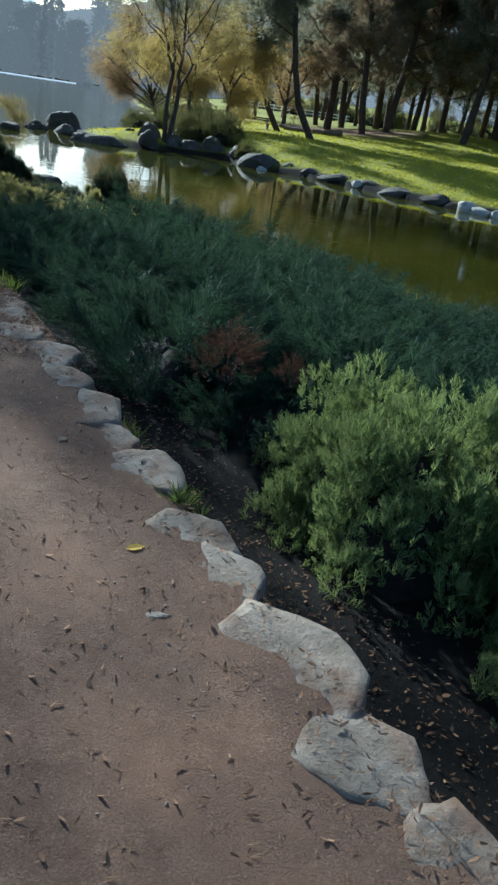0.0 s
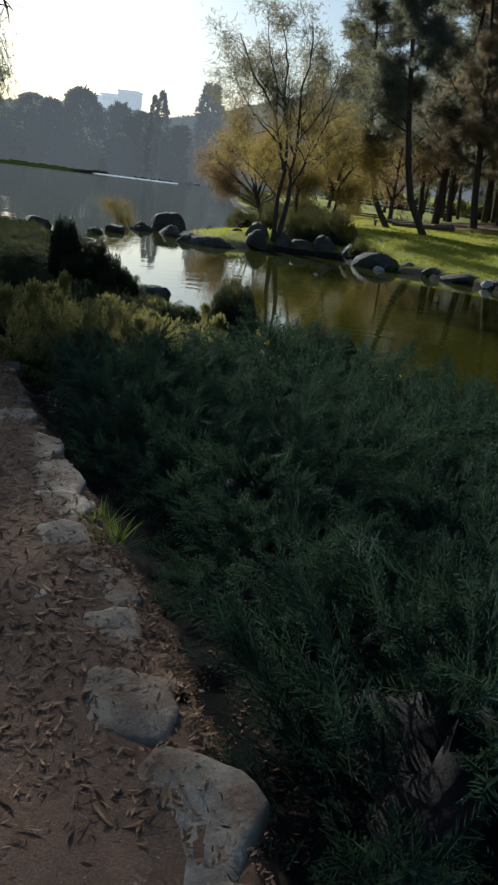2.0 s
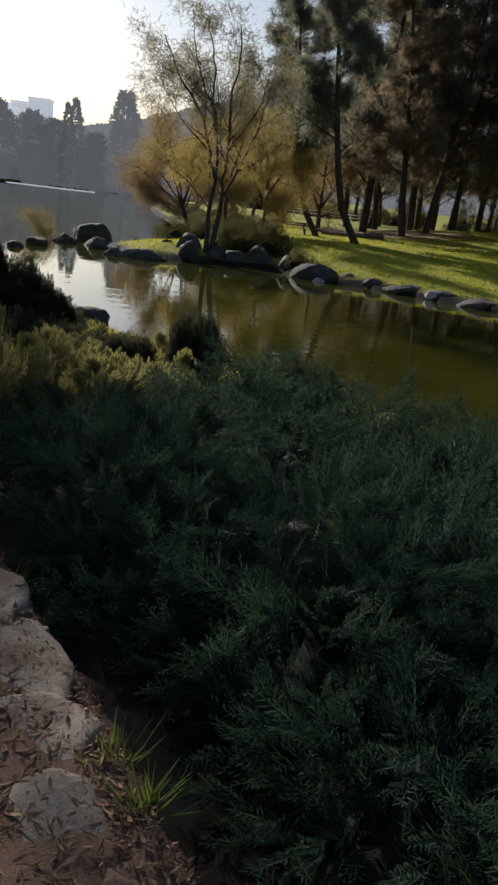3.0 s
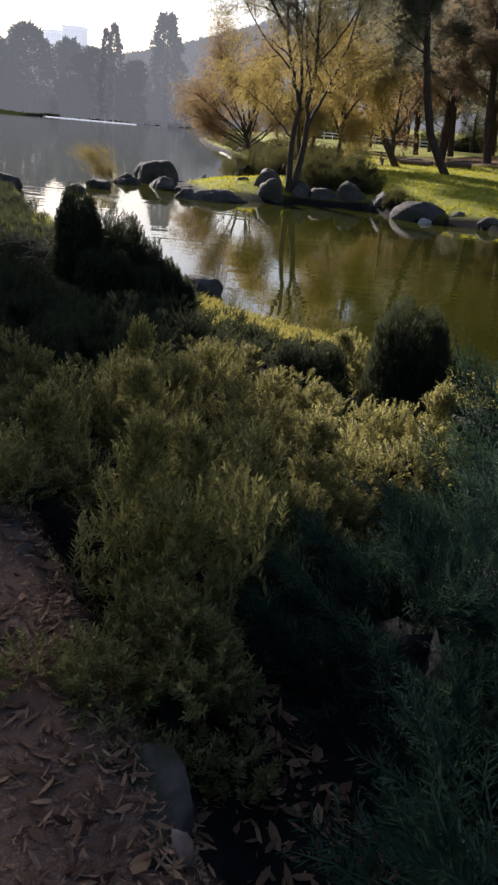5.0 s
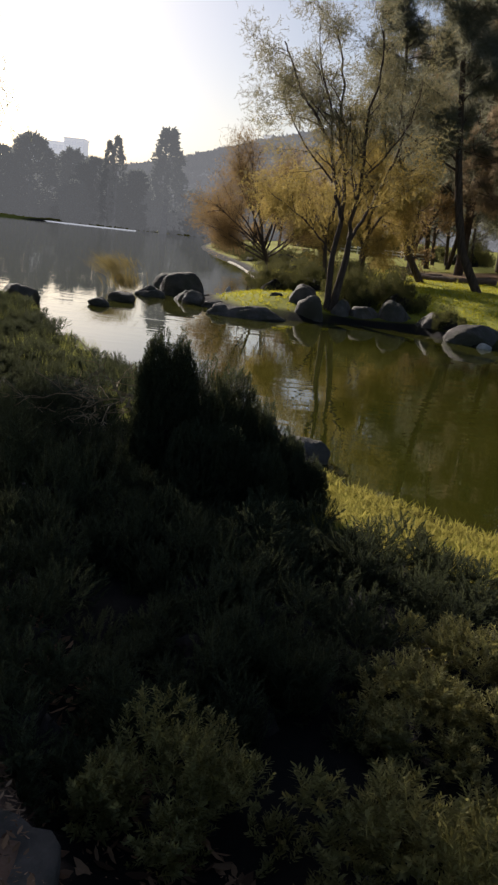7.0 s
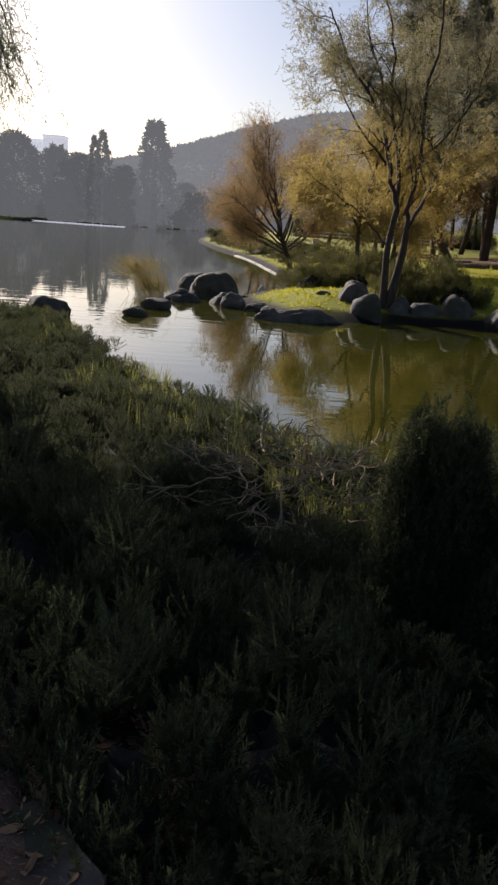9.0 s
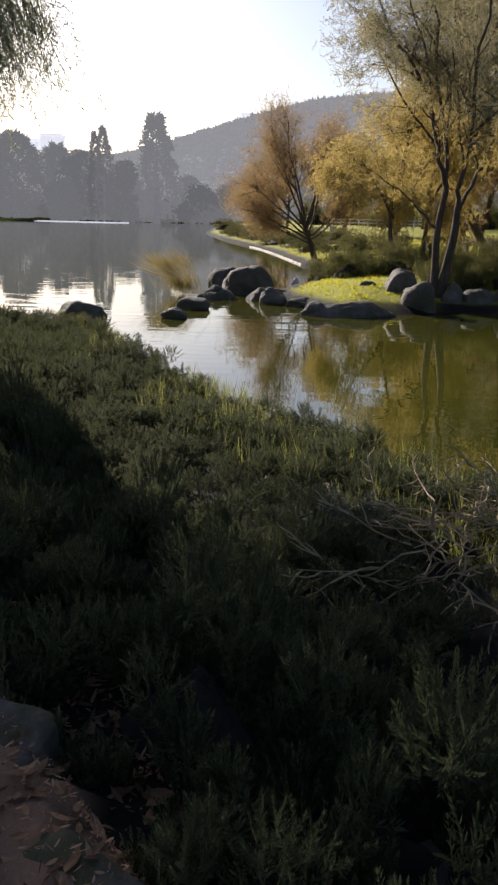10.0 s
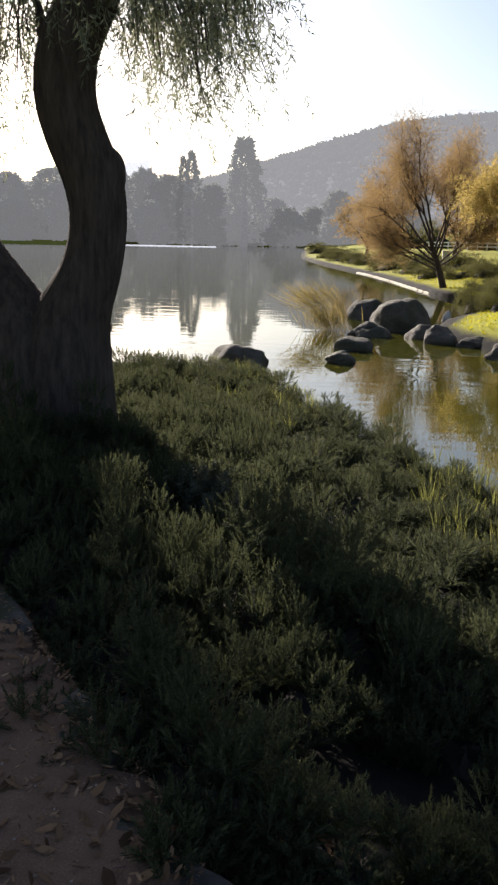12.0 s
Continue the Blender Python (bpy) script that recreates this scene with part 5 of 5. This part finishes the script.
def pebbles():
    rng = np.random.default_rng(15)
    x, y, _ = beside_edge(0.05, -2.4, 1.1)(rng, 7000)
    n = len(x)
    v, f = box_arrays(-0.5, -0.5, -0.4, 0.5, 0.5, 0.4)
    v = v * (1 - 0.25 * (np.abs(v[:, 2:3]) > 0.3)) * np.array([1.0, 0.8, 0.7])
    at = np.stack([x, y, land(x, y)[0] + 0.001], axis=1)
    ax = rng.normal(size=(n, 3)) * 0.5 + np.array([0, 0, 1.0])
    tagged(new("path_grit", quads("path_grit", *scatter((v, f), frames_along(ax, rng), at, 0.003 + 0.009 * rng.uniform(0, 1, n) ** 3), GRIT)), "loose grit and small pebbles on the path", "grit", kind="stuff")


pebbles()
litter("bark_chips", 16, 17000, beside_edge(0.14, -1.1, 1.6, 10.0, 15.5), 0.03, 0.009, CHIPS, "reddish bark chips and leaf scraps along the path edge")
litter("leaf_carpet", 14, 17000, beside_edge(0.55, -1.0, 1.4, 14.0), 0.04, 0.018, DEAD_LEAF, "thick carpet of fallen brown leaves along the path")


def one_leaf(x, y, turn):
    bm = bmesh.new()
    pts = [(-0.034, 0, 0.002), (-0.016, 0.018, 0.005), (0.014, 0.02, 0.004), (0.036, 0, 0.001), (0.014, -0.018, 0.004), (-0.016, -0.02, 0.006)]
    mid = bm.verts.new((0.0, 0, 0.0))
    vs = [bm.verts.new(p) for p in pts]
    for a, b in zip(vs, vs[1:] + vs[:1]):
        bm.faces.new((mid, b, a))
    root = part("fallen_leaf", bm, YELLOW_LEAF, None)
    root.location, root.rotation_euler = (x, y, height(x, y) + 0.001), (0, 0, turn)
    tagged(root, "single yellow fallen leaf on the grit path", "leaf")


one_leaf(-0.29, 2.60, 0.5)

# ---- timber things ----
def post_rail(x, y, turn):
    root = tagged(new("jetty_rail"), "weathered timber post and rails at the water's edge", "railing")
    root.location, root.rotation_euler = (x, y, height(x, y) - 0.1), (0, 0, turn)
    for px in (-1.2, 0.0):
        part_of("post", quads("post", *box_arrays(px - 0.06, -0.06, 0, px + 0.06, 0.06, 1.0), WOOD), root)
    for z in (0.55, 0.85):
        part_of("rail", quads("rail", *box_arrays(-1.5, -0.1, z - 0.05, 0.1, -0.063, z + 0.05), WOOD), root)


def bench(x, y, turn):
    root = tagged(new("timber_bench"), "dark timber bench with slatted back on the lawn", "bench")
    root.location, root.rotation_euler, root.scale = (x, y, height(x, y)), (0, 0, turn), (1.0, 1.0, 0.72)
    for px in (-0.75, 0.75):
        part_of("leg", quads("leg", *box_arrays(px - 0.05, -0.2, -0.02, px + 0.05, 0.22, 0.42), WOOD), root)
        part_of("upright", quads("upright", *box_arrays(px - 0.04, 0.222, 0.0, px + 0.04, 0.28, 0.85), WOOD), root)
    for k in range(3):
        part_of("seat_slat", quads("seat_slat", *box_arrays(-0.95, -0.2 + 0.14 * k, 0.424, 0.95, -0.08 + 0.14 * k, 0.46), WOOD), root)
    for k in range(2):
        part_of("back_slat", quads("back_slat", *box_arrays(-0.95, 0.18, 0.58 + 0.15 * k, 0.95, 0.218, 0.68 + 0.15 * k), WOOD), root)


post_rail(-11.62, 26.0, 0.1)
bench(0.45, 46.0, 0.15)


def fence():
    root = tagged(new("white_fence"), "low white post-and-rail fence beyond the lawn", "fence")
    for k in range(13):
        x, y = 0.5 + 0.9 * k, 101 - 0.35 * k
        part_of("post", quads("post", *box_arrays(x - 0.06, y - 0.06, height(x, y) - 0.1, x + 0.06, y + 0.06, height(x, y) + 0.8), WHITE), root)
    z = height(5, 99)
    for dz in (0.35, 0.68):
        part_of("rail", quads("rail", *tube([(0.2, 100.9, z + dz), (11.6, 96.5, z + dz)], [0.07, 0.07], 5), WHITE), root)


fence()


def marker(x, y):
    root = tagged(new("marker_post"), "short pale square marker post near the water", "post")
    root.location = (x, y, height(x, y) - 0.05)
    part_of("shaft", quads("shaft", *box_arrays(-0.2, -0.12, 0, 0.2, 0.12, 0.7), CONCRETE), root)
    part_of("cap", quads("cap", *box_arrays(-0.23, -0.15, 0.702, 0.23, 0.15, 0.76), CONCRETE), root)


marker(-2.7, 62.3)


def log(x0, y0, x1, y1, r):
    rng = np.random.default_rng(int(abs(x0 * 100)))
    u = np.linspace(0, 1, 7)
    xs, ys = x0 + (x1 - x0) * u, y0 + (y1 - y0) * u
    z = land(xs, ys)[0] + r * 0.75
    v, f = tube(np.stack([xs, ys, z], axis=1) + rng.normal(size=(7, 3)) * 0.012, r * rng.uniform(0.9, 1.08, 7), 10)
    ends = np.array([[0, 9, 8, 7], [0, 7, 6, 5], [0, 5, 4, 3], [0, 3, 2, 1]])
    f = np.concatenate([f, ends, ends[:, ::-1] + 60])
    tagged(new("log", quads("log", v, f, WOOD, False)), "weathered log edging a brown pine-litter bed", "log", "logs on the lawn")


for a in [(2.2, 47.5, 3.6, 46.6, 0.13), (3.7, 46.5, 5.2, 45.9, 0.14), (2.0, 49.8, 3.5, 49.2, 0.12), (4.4, 47.3, 5.4, 48.0, 0.13)]:
    log(*a)


def dead_branches(seed, cx, cy, count, reach):
    rng = np.random.default_rng(seed)
    root = tagged(new("dead_branches"), "heap of dry bare branches on the bank", "branches")
    root.location = (cx, cy, height(cx, cy))
    for k in range(count):
        a = rng.uniform(0, 6.28)
        st = (rng.normal(0, 0.3), rng.normal(0, 0.25), rng.uniform(0.1, 0.45))
        stem = limb(rng, st, (math.cos(a), math.sin(a), rng.uniform(-0.1, 0.3)), rng.uniform(0.3, 0.7) * reach, 0.006, 6, 0.22)
        twigs, _ = branch_out(rng, [stem], 1, (4,), 0.4, 0.7, (0, 0, 0), 0.2)
        part_of("branch", quads("branch", *join([tube(p, np.maximum(r, 0.0025), 4) for p, r in twigs]), DRY), root)


dead_branches(23, -5.95, 17.2, 30, 0.95)
dead_branches(24, -5.5, 17.9, 30, 0.85)


def weed(x, y, seed, tall):
    rng = np.random.default_rng(seed)
    ob = new("grass_clump", quads("grass_clump", *grass_tuft(rng, 46, tall, 0.007, 0.6), WEED))
    ob.location = (x, y, height(x, y) - 0.01)
    tagged(ob, "small green grass clump between edging stones", "grass", "grass clumps at the path edge")


for k, (x, y, t) in enumerate([(-0.16, 2.98, 0.11), (-0.10, 3.06, 0.1), (-0.44, 3.78, 0.12), (-0.50, 3.92, 0.10), (-1.62, 6.02, 0.17), (-1.72, 6.18, 0.15), (0.72, 1.52, 0.12), (-2.3, 7.25, 0.12), (-0.62, 4.28, 0.09)]):
    weed(x, y, 900 + k, t)


# ---- edging stones, each lying loose in the path's edge ----
edging = tagged(new("stone_edging"), "row of flat uneven limestone slabs edging the path", "edging", kind="structure")


def slab(seed, x, y, long, wide, turn, thick=0.17, rise=0.004, stone=STONE):
    """A flat broken slab: straight-sided outline, worn rim, gently uneven top."""
    rng = np.random.default_rng(seed)
    corners = np.sort(np.linspace(0, 2 * math.pi, 6, endpoint=False) + rng.uniform(-0.45, 0.45, 6))
    ang = np.linspace(0, 2 * math.pi, 26, endpoint=False)
    cr = rng.uniform(0.84, 1.2, 6)
    cx, cy = np.append(np.cos(corners) * cr, math.cos(corners[0]) * cr[0]), np.append(np.sin(corners) * cr, math.sin(corners[0]) * cr[0])
    u = np.interp(ang, np.append(corners, corners[0] + 2 * math.pi), np.arange(7)) if corners[0] <= 0 else np.interp((ang - corners[0]) % (2 * math.pi) + corners[0], np.append(corners, corners[0] + 2 * math.pi), np.arange(7))
    ox, oy = np.interp(u, np.arange(7), cx), np.interp(u, np.arange(7), cy)
    rag = 1 + rng.normal(0, 0.028, 26)
    verts, n = [], 26
    rims = ((0.95, -thick), (1.0, -0.05), (0.99, -0.014), (0.96, -0.003), (0.8, 0.0), (0.5, 0.0), (0.2, 0.0))
    slope = rng.normal(0, 0.02, 2) - np.array((0, 0.09))
    long, wide = long * 1.3, wide * 1.24
    for scale, z in rims:
        px, py = ox * rag * scale * long / 2, oy * rag * scale * wide / 2
        up = 0.016 * waves(px + seed, py, 12.0, 70) + 0.009 * waves(px + seed, py, 34.0, 71) + slope[0] * px + slope[1] * py
        verts += list(zip(px, py, z + (up if z > -0.04 else 0.4 * up)))
    f = [(i * n + j, i * n + (j + 1) % n, (i + 1) * n + (j + 1) % n, (i + 1) * n + j) for i in range(len(rims) - 1) for j in range(n)]
    top = (len(rims) - 1) * n
    f += [(top + 2 * k, top + 2 * k + 1, top + 2 * k + 2 if 2 * k + 2 < n else top, top + n - 1 if k == 0 else top) for k in range(1, n // 2 - 1)]
    ob = part_of("slab", quads("slab", verts, f, stone, True), edging)
    path_z = float(np.clip(-0.0155 * (line_distance(np.array([x]), np.array([y]), EDGE)[2][0] - 7.6), -0.42, 0.06))
    ob.location, ob.rotation_euler = (x, y, path_z + rise), (0, 0, turn)


SLABS = [(0.58, 1.38, 0.38, 0.26, 2.1), (0.38, 1.74, 0.36, 0.26, 2.2), (0.22, 2.06, 0.46, 0.34, 2.2), (0.01, 2.46, 0.36, 0.24, 1.9), (-0.10, 2.74, 0.28, 0.20, 2.5), (-0.34, 3.22, 0.40, 0.24, 2.1),
         (-0.50, 3.50, 0.26, 0.16, 2.2), (-0.70, 3.85, 0.44, 0.28, 2.0), (-0.88, 4.20, 0.34, 0.26, 2.4), (-1.08, 4.56, 0.44, 0.38, 2.0), (-1.30, 4.95, 0.36, 0.26, 2.3), (-1.46, 5.28, 0.30, 0.22, 2.0),
         (-1.58, 5.58, 0.34, 0.26, 2.2), (-1.80, 5.92, 0.36, 0.24, 2.0), (-1.95, 6.22, 0.30, 0.28, 2.2), (-2.08, 6.58, 0.46, 0.26, 2.05), (-2.34, 6.98, 0.44, 0.26, 2.1), (-2.62, 7.42, 0.34, 0.24, 2.0)]
for k, (x, y, a, b, turn) in enumerate(SLABS):
    slab(500 + k, x, y, a, b, turn)
edge_run = np.concatenate([[0], np.cumsum(np.hypot(*np.diff(EDGE, axis=0).T))])
rk = np.random.default_rng(55)
along_run, k = 13.9, 0
while along_run < 29:
    ex, ey = np.interp(along_run, edge_run, EDGE[:, 0]), np.interp(along_run, edge_run, EDGE[:, 1])
    fx, fy = np.interp(along_run + 0.2, edge_run, EDGE[:, 0]) - ex, np.interp(along_run + 0.2, edge_run, EDGE[:, 1]) - ey
    size = rk.uniform(0.28, 0.5)
    # These farther slabs take the dark copy that has shade in its colour.
    slab(560 + k, ex - fy * 0.5, ey + fx * 0.5, size, rk.uniform(0.2, 0.32), math.atan2(fy, fx) + rk.normal(0, 0.15), rise=-0.008, stone=SHADED_STONE)
    along_run += size + rk.uniform(0.1, 0.9)
    k += 1


# ---- rubble between the slabs ----
rr = np.random.default_rng(61)
for k in range(20):
    u = rr.uniform(1.5, 14.5)
    ex, ey = np.interp(u, edge_run, EDGE[:, 0]), np.interp(u, edge_run, EDGE[:, 1])
    fx, fy = np.interp(u + 0.2, edge_run, EDGE[:, 0]) - ex, np.interp(u + 0.2, edge_run, EDGE[:, 1]) - ey
    off = rr.uniform(-1.9, 0.1)
    slab(700 + k, ex + fy * off, ey - fx * off, rr.uniform(0.03, 0.08), rr.uniform(0.03, 0.06), rr.uniform(0, 3), 0.04, 0.004)
